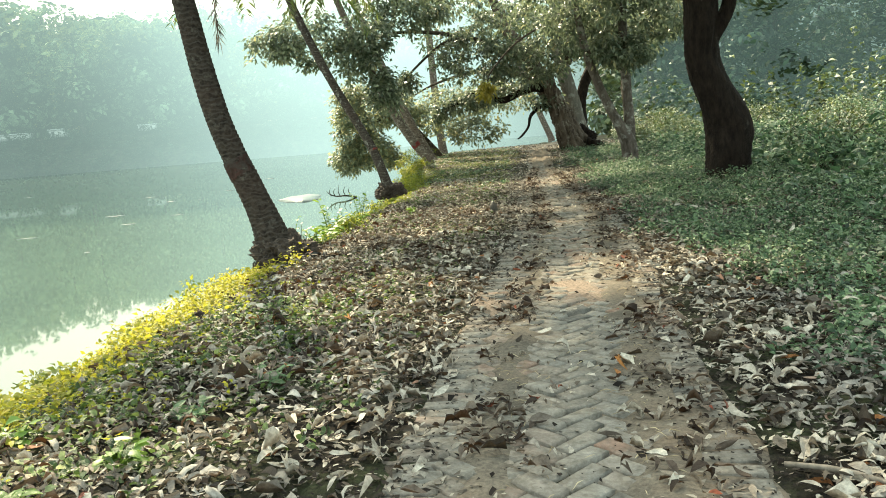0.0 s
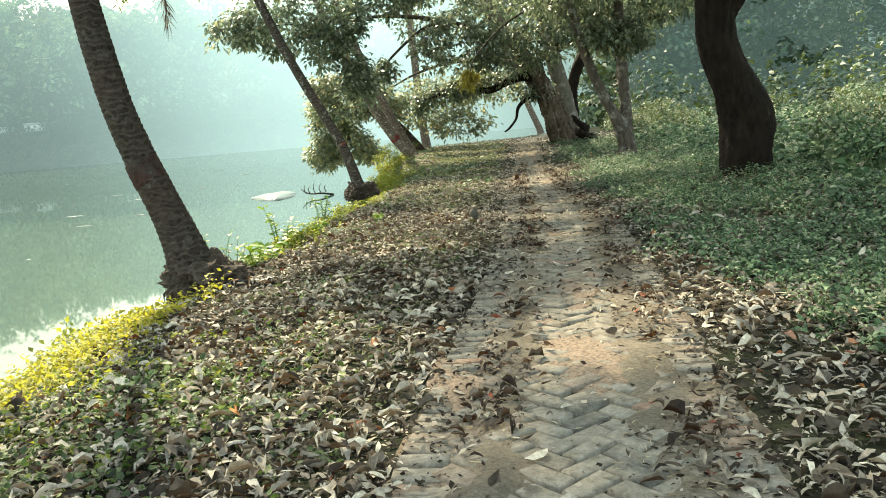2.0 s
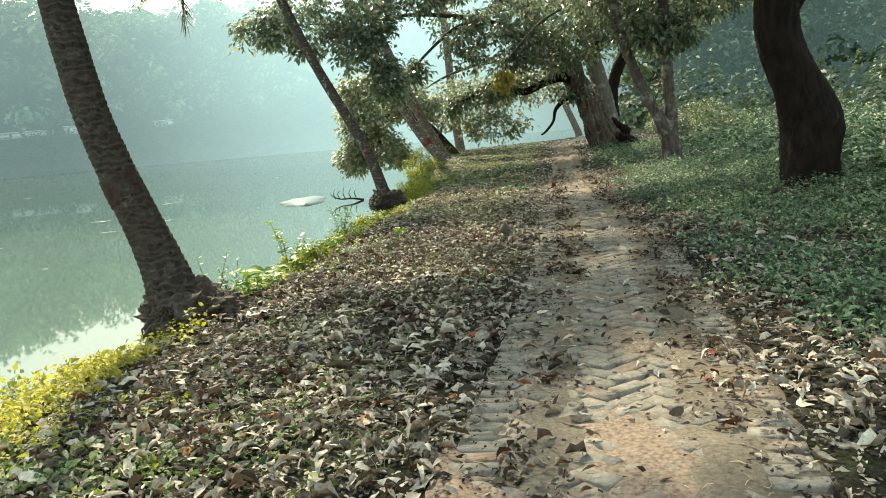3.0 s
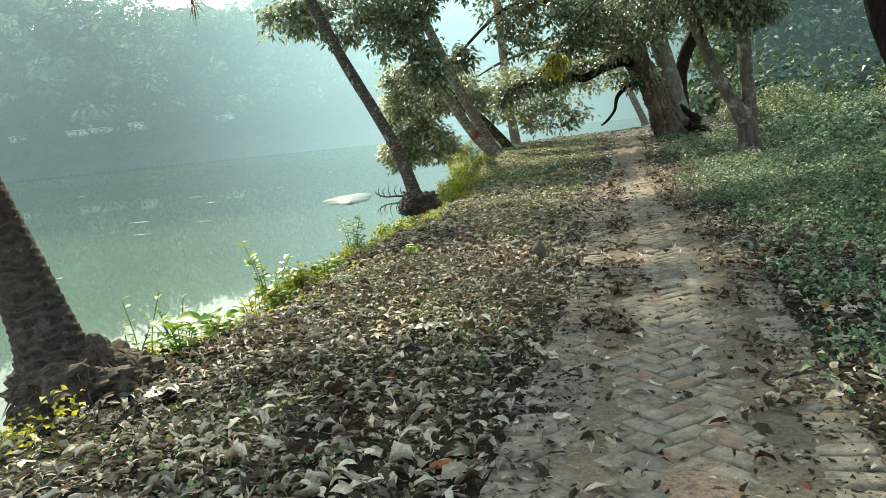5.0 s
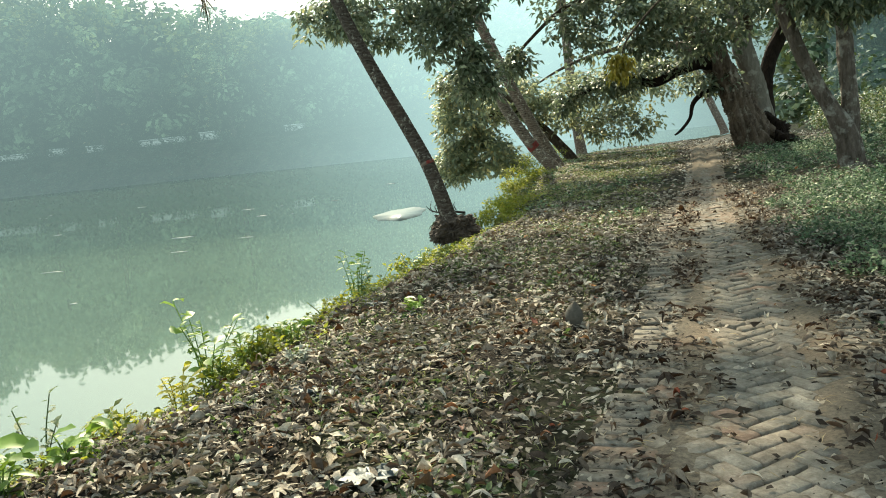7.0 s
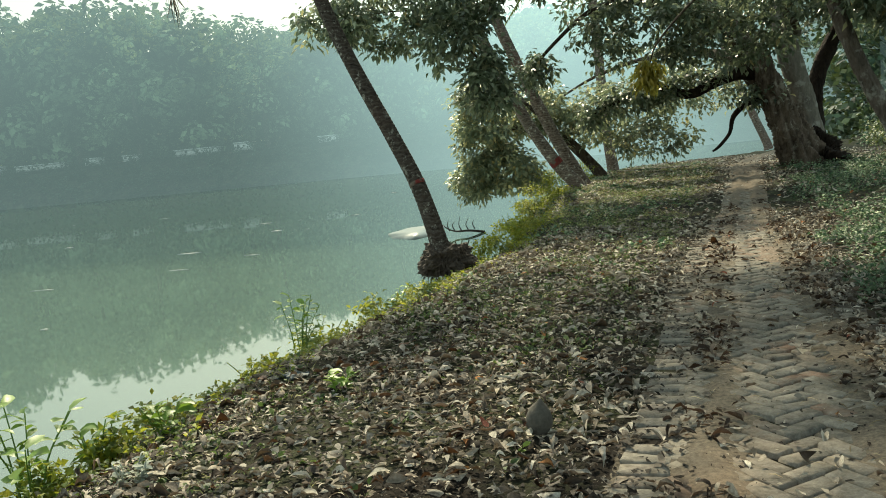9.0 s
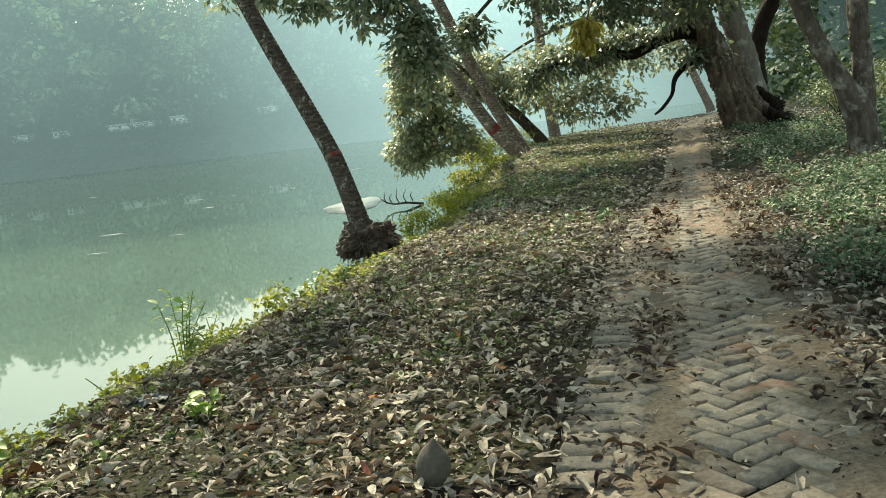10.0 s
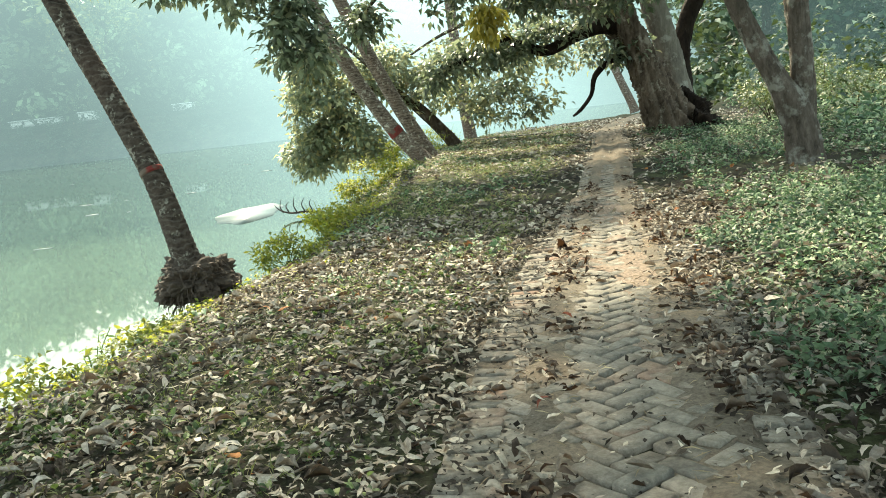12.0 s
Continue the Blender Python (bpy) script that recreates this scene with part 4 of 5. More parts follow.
g = np.random.default_rng(12)
x, y = scatter(350000, -5, 9, -3, 26, crumb_keep, g)
n = len(x)
stuff("leaf_crumbs", fragments("leaf_crumbs", x, y, ground_z(x, y) + 0.008 + 0.022 * g.uniform(0, 1, n) + 0.018 * (off_path(x, y) < 0.85), 0.007 + 0.026 * g.uniform(0, 1, n) ** 2, CRUMB, g), "crumbled leaf litter, near-black as shade between fallen leaves", "leaves")
x, y = scatter(205000, -5, 9, -3.5, 26, litter_keep, g)
n = len(x)
th = g.uniform(0, 6.28, n)
D = np.stack([np.cos(th), np.sin(th), g.normal(0, 0.16, n)], -1)
L = (0.03 + 0.10 * g.uniform(0, 1, n) ** 1.8) * (1.18 - 0.18 * smoothstep(8, 13, y))
P = np.stack([x, y, ground_z(x, y) + 0.012 + 0.035 * g.uniform(0, 1, n) ** 1.4 + 0.02 * (off_path(x, y) < 0.85)], -1) - D * 0.04
stuff("leaf_litter", curled_leaves("leaf_litter", P, D, L, L * g.uniform(0.22, 0.46, n), DRY_LEAF, g.normal(0.06, 0.16, n), g.normal(0.15, 0.42, n), g, 0.42), "curled dry brown leaves strewn over the bank", "leaves")
x, y = scatter(130000, -3, 8, -3, 28, clump_keep, g)
n = len(x)
th = g.uniform(0, 6.28, n)
D = np.stack([np.cos(th), np.sin(th), g.normal(0.02, 0.2, n)], -1)
L = 0.035 + 0.085 * g.uniform(0, 1, n) ** 1.6
P = np.stack([x, y, ground_z(x, y) + g.uniform(0.03, 0.07, n)], -1)
stuff("leaf_litter", curled_leaves("leaf_litter", P, D, L, L * g.uniform(0.25, 0.42, n), DARK_LEAF, g.normal(0.1, 0.18, n), g.normal(0.25, 0.42, n), g, 0.36), "heaps of dark curled leaves on the path", "leaves")
x, y = scatter(15000, 3, 14, 1.5, 30, lambda x, y: right_keep(x, y) * 0.4, g)
n = len(x)
th = g.uniform(0, 6.28, n)
D = np.stack([np.cos(th), np.sin(th), g.normal(0, 0.4, n)], -1)
P = np.stack([x, y, ground_z(x, y) + g.uniform(0.01, 0.14, n)], -1)
stuff("leaf_litter", broad_leaves("leaf_litter", P, D, g.uniform(0.06, 0.16, n), g.uniform(0.03, 0.07, n), DRY_LEAF, g.uniform(-0.35, 0.35, n), g.uniform(-0.25, 0.6, n), g), "dry leaves caught among low weeds", "leaves")
x, y = scatter(40000, 1, 16, 24, 50, lambda x, y: litter_keep(x, y) * np.where(y > 30, 1.0, 0.5), g)
n = len(x)
th = g.uniform(0, 6.28, n)
D = np.stack([np.cos(th), np.sin(th), g.normal(0, 0.28, n)], -1)
P = np.stack([x, y, ground_z(x, y) + 0.02], -1)
stuff("leaf_litter", leaves("leaf_litter", P, D, g.uniform(0.08, 0.19, n), g.uniform(0.035, 0.075, n), DRY_LEAF, 0.2, 0.3, g=g), "scattered dry leaves on the far path", "leaves")


def weeds(name, label, mat, n, box, keep, height, size, per, seed, lean=0.5, narrow=0.5, broad=False):
    g = np.random.default_rng(seed)
    x, y = scatter(n, *box, keep, g)
    c = np.stack([x, y, ground_z(x, y)], -1)
    h = height * g.uniform(0.25, 1.0, len(x)) * (0.45 + 0.9 * np.clip(patchy(x, y, 1.7, seed % 10), 0, 1))
    c = np.repeat(c, per, 0)
    m = len(c)
    th = g.uniform(0, 6.28, m)
    up = g.uniform(0.1, 1, m) * np.repeat(h, per)
    P = c + np.stack([np.cos(th) * 0.03, np.sin(th) * 0.03, up], -1)
    D = np.stack([np.cos(th), np.sin(th), g.normal(lean, 0.35, m)], -1)
    L = size * g.uniform(0.6, 1.4, m)
    if broad:
        return stuff(name, broad_leaves(name, P, D, L, L * narrow, mat, 0.25 * g.uniform(-0.3, 1, m), 0.2, g), label, "plants")
    return stuff(name, leaves(name, P, D, L, L * narrow, mat, 0.3, 0.25, g=g), label, "plants")


def bank_keep(x, y):
    d = x - shore(y)
    return np.exp(-((d - 0.2) / 0.42) ** 2) * np.clip(patchy(x, y, 1.9, 2) * 1.5, 0.15, 1) + 0.6 * (y < 9) * np.exp(-((d - 0.5) / 0.8) ** 2)


weeds("ground_weeds", "low green broad-leaved weeds beside the path", WEED_LEAF, 25000, (1, 11, 4, 24), right_keep, 0.25, 0.056, 9, 91, 0.5, 0.52)
weeds("ground_weeds", "low green broad-leaved weeds beside the path", WEED_LEAF, 26000, (1, 16, -4, 36), lambda x, y: right_keep(x, y) * np.where((x < 12) & (y > 2) & (y < 21), 0.5, 1.0), 0.28, 0.07, 8, 90)
weeds("ground_weeds", "small green weeds among fallen leaves", LOW_WEED, 27000, (-6, 6, -5, 34), left_keep, 0.07, 0.042, 5, 92, 0.5, 0.6, True)
weeds("ground_weeds", "green creeping weeds with round leaves among dry leaves", LOW_WEED, 3800, (-4, 1.2, 1.5, 8), lambda x, y: smoothstep(0.3, 1.6, path_mid(y) - 0.9 - x) * smoothstep(-0.2, 0.3, x - shore(y)) * np.clip(patchy(x, y, 1.4, 2) * 1.2, 0, 1), 0.12, 0.045, 6, 98, 0.4, 0.7, True)
weeds("bank_weeds", "bright yellow-green weeds along the water's edge", BANK_LEAF, 46000, (-6, 5, -4, 44), bank_keep, 0.16, 0.05, 8, 93)
# Brighter yellow than the other bank weeds: sunlight put into the leaf colour.
YELLOW_WEED = leaf_material("sunlit yellow weed leaves", [(0.0, (0.14, 0.16, 0.02)), (0.5, (0.42, 0.42, 0.05)), (1.0, (0.72, 0.60, 0.06))], 0.5, 0.5, (0.6, 0.55, 0.05), grain=50.0)
weeds("bank_weeds", "sunlit yellow weeds crowding the water's edge", YELLOW_WEED, 13000, (-5, 1, 2, 11), lambda x, y: np.exp(-((x - shore(y) - 0.2) / 0.38) ** 2), 0.27, 0.05, 8, 193, 0.5, 0.6)
weeds("grass", "short sparse grass on the bank", GRASS, 30000, (-4, 12, 6, 48), lambda x, y: np.maximum(left_keep(x, y), right_keep(x, y) * 0.5), 0.03, 0.065, 4, 94, 1.2, 0.06)
weeds("bank_grass", "pale short grass on the sunny bank", GRASS, 13000, (0, 9, 19, 46), lambda x, y: smoothstep(0.75, 1.2, path_mid(y) - x) * smoothstep(-0.3, 0.3, x - shore(y)) * smoothstep(20, 27, y) * np.clip(patchy(x, y, 0.8, 4) + 0.25, 0, 1), 0.03, 0.08, 5, 97, 1.0, 0.08)
weeds("undergrowth", "waist-high tangle of weeds and shrubs", WEED_LEAF, 12000, (6, 34, -5, 52), lambda x, y: smoothstep(0, 1.6, x - 6.9 - 0.27 * (y - 14) + 0.5 * waves(x, y, 0.9)) * np.clip(0.3 + patchy(x, y, 0.7, 8), 0, 1), 0.95, 0.16, 9, 95)
weeds("ground_weeds", "low pale weeds on the sunny bank", WEED_LEAF, 4200, (0, 9, 21, 46), lambda x, y: smoothstep(0.75, 1.2, path_mid(y) - x) * smoothstep(-0.3, 0.3, x - shore(y)) * smoothstep(0.45, 0.8, patchy(x, y, 1.5, 9)), 0.14, 0.07, 6, 99, 0.5, 0.6)
weeds("far_shrubs", "hazy dark shrubs on the far bank", FAR_SHRUB, 5600, (-170, 100, FAR_SHORE - 2, FAR_SHORE + 9), lambda x, y: 0.8 * (y > FAR_SHORE - 0.6), 1.9, 0.5, 10, 96)


weeds("thicket", "dense dim thicket under the wood's trees", WOOD_LEAF, 4200, (17, 80, 8, 90), lambda x, y: smoothstep(0, 3, (x - 4) + 0.75 * (y - 14) - 34 + 2 * waves(x, y, 0.3)) * smoothstep(-2, 2, x - 9 - 0.5 * (y - 35)) * np.clip(0.3 + patchy(x, y, 0.3, 4), 0, 1), 4.2, 0.36, 16, 196, 0.2, 0.5)


STRAW = leaf_material("straw", [(0.0, (0.16, 0.12, 0.075)), (0.7, (0.34, 0.27, 0.17)), (1.0, (0.5, 0.42, 0.28))], 0.0, 0.8)
g = np.random.default_rng(31)
x, y = scatter(48000, -1, 10, 0, 30, lambda x, y: (np.exp(-((x - path_mid(y) - 0.42) / 0.22) ** 2) + np.exp(-((x - path_mid(y) + 0.36) / 0.18) ** 2)) * np.clip(patchy(x, y, 1.6, 7) * 1.3 - 0.15, 0, 1) + 0.06 * (off_path(x, y) < 0.8), g)
n = len(x)
th = g.uniform(0, 6.28, n)
D = np.stack([np.cos(th), np.sin(th), g.normal(0, 0.12, n)], -1)
stuff("straw", leaves("straw", np.stack([x, y, ground_z(x, y) + g.uniform(0.03, 0.05, n)], -1), D, g.uniform(0.03, 0.11, n), g.uniform(0.003, 0.007, n), STRAW, 0.15, 0.1, g=g), "bits of dry straw and crumbled leaf on the bricks", "straw")


# ---- single plants and small things ----
def bank_plant(x, y, height, stems, size, mat, seed, label, per=9):
    """A weed of several spreading stems, broad leaves in pairs that grow towards the tips."""
    g = np.random.default_rng(seed)
    ob = thing("weed_plant", (x, y, gz(x, y)), label, "plant", "tall weeds on the bank")
    for k in range(stems):
        th, h = k * 2.4 + g.uniform(-0.5, 0.5), height * g.uniform(0.5, 1.0)
        out = g.uniform(0.15, 0.5) * h
        bx, by = x + 0.05 * math.cos(th), y + 0.05 * math.sin(th)
        z0 = gz(bx, by)
        rows = [(bx, by, z0 - 0.03, 0.006), (bx + 0.3 * out * math.cos(th), by + 0.3 * out * math.sin(th), z0 + h * 0.5, 0.005), (bx + out * math.cos(th), by + out * math.sin(th), z0 + h, 0.003)]
        stem = part("stem", tube("stem", rows, mat, 6, 0.06, 0.02), ob)
        line = smooth_line(rows, 0.02)
        for q in range(per):
            f = 0.3 + 0.7 * q / (per - 1)
            p = line[int(f * (len(line) - 1)), :3]
            az = (q // 2) * 1.57 + (q % 2) * 3.14 + g.uniform(-0.5, 0.5)
            d = np.array([[math.cos(az), math.sin(az), g.uniform(-0.35, 0.5)]])
            L = size * g.uniform(0.6, 1.3) * (0.75 + 0.35 * f)
            part("leaf", curled_leaves("leaf", p[None], d, L, L * g.uniform(0.42, 0.58), mat, g.uniform(0.02, 0.12), 0.14, g, 0.3), stem)
    return ob


SAP_LEAF = leaf_material("sunlit sapling leaves", [(0.0, (0.03, 0.075, 0.025)), (0.5, (0.14, 0.24, 0.05)), (1.0, (0.26, 0.34, 0.05))], 0.32, 0.45, (0.3, 0.44, 0.04), depth=0.6, patch=3.0)
LACY = leaf_material("pale lacy dried weed", [(0.0, (0.22, 0.24, 0.21)), (1.0, (0.5, 0.52, 0.47))], 0.2, 0.8)
bank_plant(-0.22, 15.1, 0.8, 7, 0.115, SAP_LEAF, 101, "leafy bright green sapling with broad pointed leaves", 11)
bank_plant(-0.05, 15.5, 0.4, 4, 0.11, SAP_LEAF, 108, "low leafy green weed at the bank's edge")
bank_plant(-0.3, 14.6, 0.3, 4, 0.10, YELLOW_WEED, 102, "low yellowing weed at the bank's edge")
bank_plant(-0.38, 12.45, 0.34, 5, 0.15, SAP_LEAF, 103, "bushy green weed beside the palm roots")
bank_plant(-0.2, 12.9, 0.24, 4, 0.12, SAP_LEAF, 113, "low broad-leaved weed beside the palm roots")
bank_plant(-0.85, 12.9, 0.75, 2, 0.085, SAP_LEAF, 104, "thin green sapling leaning over the water")
bank_plant(-0.72, 13.4, 0.5, 5, 0.075, LOW_WEED, 114, "thin small-leaved weed dark against the water", 11)
bank_plant(-0.85, 12.6, 0.45, 5, 0.075, LOW_WEED, 115, "thin small-leaved weed dark against the water", 11)
bank_plant(0.4, 18.6, 0.6, 7, 0.09, SAP_LEAF, 105, "leafy yellow-green weed on the bank", 13)
bank_plant(0.3, 19.3, 0.45, 5, 0.08, SAP_LEAF, 120, "leafy yellow-green weed on the bank", 11)
bank_plant(0.9, 21.3, 0.36, 5, 0.07, SAP_LEAF, 109, "small leafy weed near a root ball", 11)
bank_plant(0.3, 15.8, 0.26, 5, 0.11, SAP_LEAF, 116, "bright green weed at the top of the bank")
bank_plant(0.62, 14.75, 0.16, 9, 0.05, LACY, 117, "pale grey lacy dried weed on the bank", 11)
bank_plant(1.35, 16.4, 0.16, 4, 0.09, SAP_LEAF, 106, "small bright seedling among dry leaves")
bank_plant(-2.3, 5.4, 0.22, 6, 0.09, YELLOW_WEED, 107, "low yellow-green weed in sunlight")
bank_plant(-1.2, 4.1, 0.15, 6, 0.085, SAP_LEAF, 110, "low green weed among dry leaves")
bank_plant(-1.55, 3.6, 0.14, 6, 0.08, SAP_LEAF, 111, "low green weed among dry leaves")
bank_plant(-0.95, 4.7, 0.13, 5, 0.07, WEED_LEAF, 118, "low green weed among dry leaves")
bank_plant(-1.9, 4.6, 0.14, 6, 0.08, SAP_LEAF, 119, "low green weed among dry leaves")
bank_plant(-0.55, 5.1, 0.16, 4, 0.08, WEED_LEAF, 112, "small green seedling among dry leaves")


def shrub(x, y, height, width, mat, seed, label, n=90):
    g = np.random.default_rng(seed)
    z = gz(x, y)
    ob = thing("shrub", (x, y, z), label, "shrub", "shrubs in the undergrowth")
    for k in range(5):
        th = k * 1.26 + g.uniform(0, 0.6)
        part("stem", tube("stem", [(x, y, z - 0.05, 0.02), (x + 0.2 * width * math.cos(th), y + 0.2 * width * math.sin(th), z + height * 0.45, 0.014), (x + 0.5 * width * math.cos(th), y + 0.5 * width * math.sin(th), z + height * 0.9, 0.005)], MANGO_BARK, 6, 0.15, 0.03), ob)
    blobs = [(x + g.uniform(-0.4, 0.4) * width, y + g.uniform(-0.4, 0.4) * width, z + height * g.uniform(0.35, 0.85), width * 0.4, width * 0.4, height * 0.28, n // 5) for k in range(5)]
    crown(ob, "foliage", blobs, mat, seed + 1, 9, (0.07, 0.14), 0.055, 0.1, 0.2)
    return ob


for k, (x, y, h, w) in enumerate(((9.0, 14.6, 0.9, 1.1), (10.0, 16.4, 1.1, 1.3), (9.7, 13.3, 0.9, 1.2), (11.2, 14.8, 1.2, 1.4), (11.4, 18.0, 1.2, 1.5), (12.6, 16.2, 1.3, 1.5), (13.2, 20.5, 1.3, 1.6), (14.6, 18.5, 1.4, 1.6), (15.5, 23.0, 1.4, 1.8), (12.2, 24.0, 0.9, 1.3), (17.0, 20.5, 1.4, 1.8), (14.0, 28.5, 1.1, 1.6), (18.0, 26.5, 1.5, 2.0))):
    shrub(x, y, h, w, OLIVE_LEAF if k % 3 == 1 else WEED_LEAF, 300 + 7 * k, "leafy green shrub in the undergrowth" if k % 3 != 1 else "olive-green leafy shrub in the undergrowth", 120)
for k, (x, y, h, w) in enumerate(((12.4, 34.6, 0.8, 1.2), (13.4, 36.5, 1.1, 1.5), (14.8, 35.0, 1.0, 1.6), (15.8, 39.0, 1.5, 2.0), (18.5, 36.0, 1.6, 2.2), (20.5, 32.0, 1.6, 2.2))):
    shrub(x, y, h, w, OLIVE_LEAF, 420 + 7 * k, "yellow-green shrub beside the old mango tree", 130)


def fringe(x, y, h, w, seed, n=60, label="bright low bush on the bank's edge"):
    g = np.random.default_rng(seed)
    z = gz(x, y)
    ob = thing("bank_bush", (x, y, z), label, "bush", "bushes along the water's edge")
    for k in range(4):
        th = k * 1.57 + g.uniform(0, 0.8)
        part("stem", tube("stem", [(x, y, z - 0.04, 0.008), (x + 0.25 * w * math.cos(th), y + 0.25 * w * math.sin(th), z + h * 0.5, 0.006), (x + 0.45 * w * math.cos(th), y + 0.45 * w * math.sin(th), z + h, 0.003)], BANK_LEAF, 5, 0.1, 0.03), ob)
    blobs = [(x + g.uniform(-0.45, 0.45) * w, y + g.uniform(-0.45, 0.45) * w, z + h * g.uniform(0.3, 0.85), w * 0.35, w * 0.35, h * 0.3, n // 4) for k in range(4)]
    crown(ob, "foliage", blobs, BANK_LEAF, seed + 1, 7, (0.05, 0.09), 0.04, 0.05, 0.1)
    return ob


for k, (x, y, h, w) in enumerate(((-2.3, 6.4, 0.3, 0.7), (-2.0, 8.0, 0.3, 0.7), (-1.6, 9.8, 0.35, 0.7), (-0.95, 12.9, 0.35, 0.6), (-0.4, 13.9, 0.3, 0.5), (0.08, 15.4, 0.5, 0.5), (-0.1, 15.0, 0.35, 0.5), (0.0, 16.4, 0.3, 0.5), (0.2, 17.7, 0.32, 0.6), (0.55, 19.0, 0.5, 0.55), (0.9, 20.3, 0.35, 0.6), (1.2, 21.7, 0.3, 0.5))):
    fringe(x, y, 0.55 * h, 0.75 * w, 500 + 5 * k, 32)
for k, (x, y, h, w) in enumerate(((2.0, 25.0, 0.4, 0.6), (2.35, 26.9, 0.55, 0.7), (2.3, 28.3, 0.35, 0.8), (2.5, 30.3, 0.65, 0.8), (2.8, 32.7, 0.6, 0.9), (3.3, 37.2, 0.8, 1.2), (3.9, 39.5, 0.8, 1.3), (4.6, 43.0, 0.8, 1.4))):
    fringe(x, y, h, w, 600 + 5 * k, 96, "pale yellow-green bush on the sunny bank")


def scrap(x, y, w, seed, label, mat):
    """A thin crumpled sheet lying on the leaves."""
    g = np.random.default_rng(seed)
    n = 9
    u, v = np.meshgrid(np.linspace(-1, 1, n), np.linspace(-1, 1, n))
    r = w * (1 - 0.25 * np.abs(u * v))
    px, py = x + u * r + g.normal(0, 0.012, u.shape), y + v * r * 0.7 + g.normal(0, 0.012, u.shape)
    top = np.stack([px, py, ground_z(px, py) + 0.045 + g.normal(0, 0.012, u.shape)], -1).reshape(-1, 3)
    i, j = np.meshgrid(np.arange(n - 1), np.arange(n - 1), indexing="ij")
    f = np.stack([i * n + j, i * n + j + 1, (i + 1) * n + j + 1, (i + 1) * n + j], -1).reshape(-1, 4)
    m = n * n
    return tagged(new("plastic_scrap", mesh_of("plastic_scrap", np.vstack([top, top - [0, 0, 0.004]]), np.vstack([f, f[:, ::-1] + m]), mat)), label, "plastic sheet")


FILM = plain("dusty plastic film", (0.085, 0.1, 0.105), 0.5, 25, 0.3)
scrap(0.97, 13.81, 0.14, 1, "dusty pale plastic scrap lying on dry leaves", FILM)
scrap(1.55, 12.33, 0.15, 2, "dusty pale plastic scrap lying on dry leaves", FILM)
# This sheet stands in for a smear of grey dusty ash.
scrap(-0.29, 11.34, 0.2, 3, "crumpled grey sheet standing in for dusty ash beside palm roots", FILM)
scrap(0.94, 16.64, 0.13, 4, "dusty pale plastic scrap lying on dry leaves", FILM)


def stick(rows, label):
    pts = [(x, y, gz(x, y) + 0.03 + lift, r) for x, y, lift, r in rows]
    return tagged(new("stick", tube("stick", pts, DRY_STICK, 8, 0.05, 0.08)), label, "stick")


DRY_STICK = plain("dry grey stick", (0.2, 0.165, 0.13), 0.9, 30)
stick([(1.72, 3.1, 0.0, 0.012), (1.86, 2.92, 0.02, 0.014), (1.98, 2.7, 0.01, 0.01)], "short dry stick lying beside the path")
stick([(1.3, 16.9, 0.0, 0.005), (1.7, 16.75, 0.01, 0.006), (2.1, 16.8, 0.0, 0.004)], "thin dry stick lying on fallen leaves")
stick([(6.3, 21.0, 0.05, 0.01), (6.8, 20.7, 0.09, 0.012), (7.2, 20.75, 0.06, 0.007)], "dry stick lying on low weeds")


def hanging_frond(rows, seed, owner):
    g = np.random.default_rng(seed)
    r = smooth_line(rows, 0.05)
    n = 120
    k = g.integers(len(r) // 3, len(r), n)
    D = np.stack([g.normal(0, 0.35, n), g.normal(0, 0.35, n), -np.ones(n)], -1)
    f = part("dead_frond", leaves("dead_frond", r[k, :3], D, g.uniform(0.3, 0.6, n), 0.03, DRY_LEAF, 0.1, 0.2, g=g), owner, "dry brown hanging frond")
    part("stalk", tube("stalk", rows, DRY_STICK, 6, 0.2, 0.0), f)


hanging_frond([(-1.75, 25.2, 7.3, 0.03), (-2.6, 24.8, 6.4, 0.022), (-2.92, 24.5, 5.2, 0.014), (-2.95, 24.5, 4.25, 0.006)], 5, second_palm)


def husk(x, y):
    g = np.random.default_rng(9)
    z = gz(x, y)
    ob = tagged(new("coconut_husk", tube("coconut_husk", [(x, y, z - 0.02, 0.03), (x, y, z + 0.02, 0.058), (x + 0.005, y, z + 0.08, 0.074), (x + 0.01, y + 0.01, z + 0.14, 0.055), (x + 0.015, y + 0.01, z + 0.18, 0.02), (x + 0.015, y + 0.01, z + 0.2, 0.006)], plain("weathered husk", (0.075, 0.065, 0.052), 0.9, 40), 20, 0.015, 0.04)), "weathered grey-brown coconut husk standing in dry leaves", "coconut")
    return ob


husk(2.78, 15.21)

snag = thing("fallen_branch", (0.1, 39.3, WATER_Z), "bare dead branch sticking out of the water", "branch")
DEAD = plain("dead wet wood", (0.045, 0.035, 0.028), 0.8, 30)
part("stem", tube("snag_stem", [(0.75, 39.6, -1.78, 0.045), (0.25, 39.3, -1.66, 0.04), (-0.2, 39.2, -1.64, 0.03), (-0.5, 39.1, -1.5, 0.02), (-0.62, 39.1, -1.35, 0.008)], DEAD, 8, 0.08, 0.05), snag)
for k, x in enumerate((0.45, 0.22, -0.02, -0.25, -0.42)):
    part("twig", tube("twig", [(x, 39.25, -1.62, 0.022), (x - 0.06, 39.2, -1.42, 0.016), (x + 0.05 * (k % 2), 39.2, -1.3 + 0.09 * (k % 3), 0.006)], DEAD, 6, 0.06, 0.05), snag)

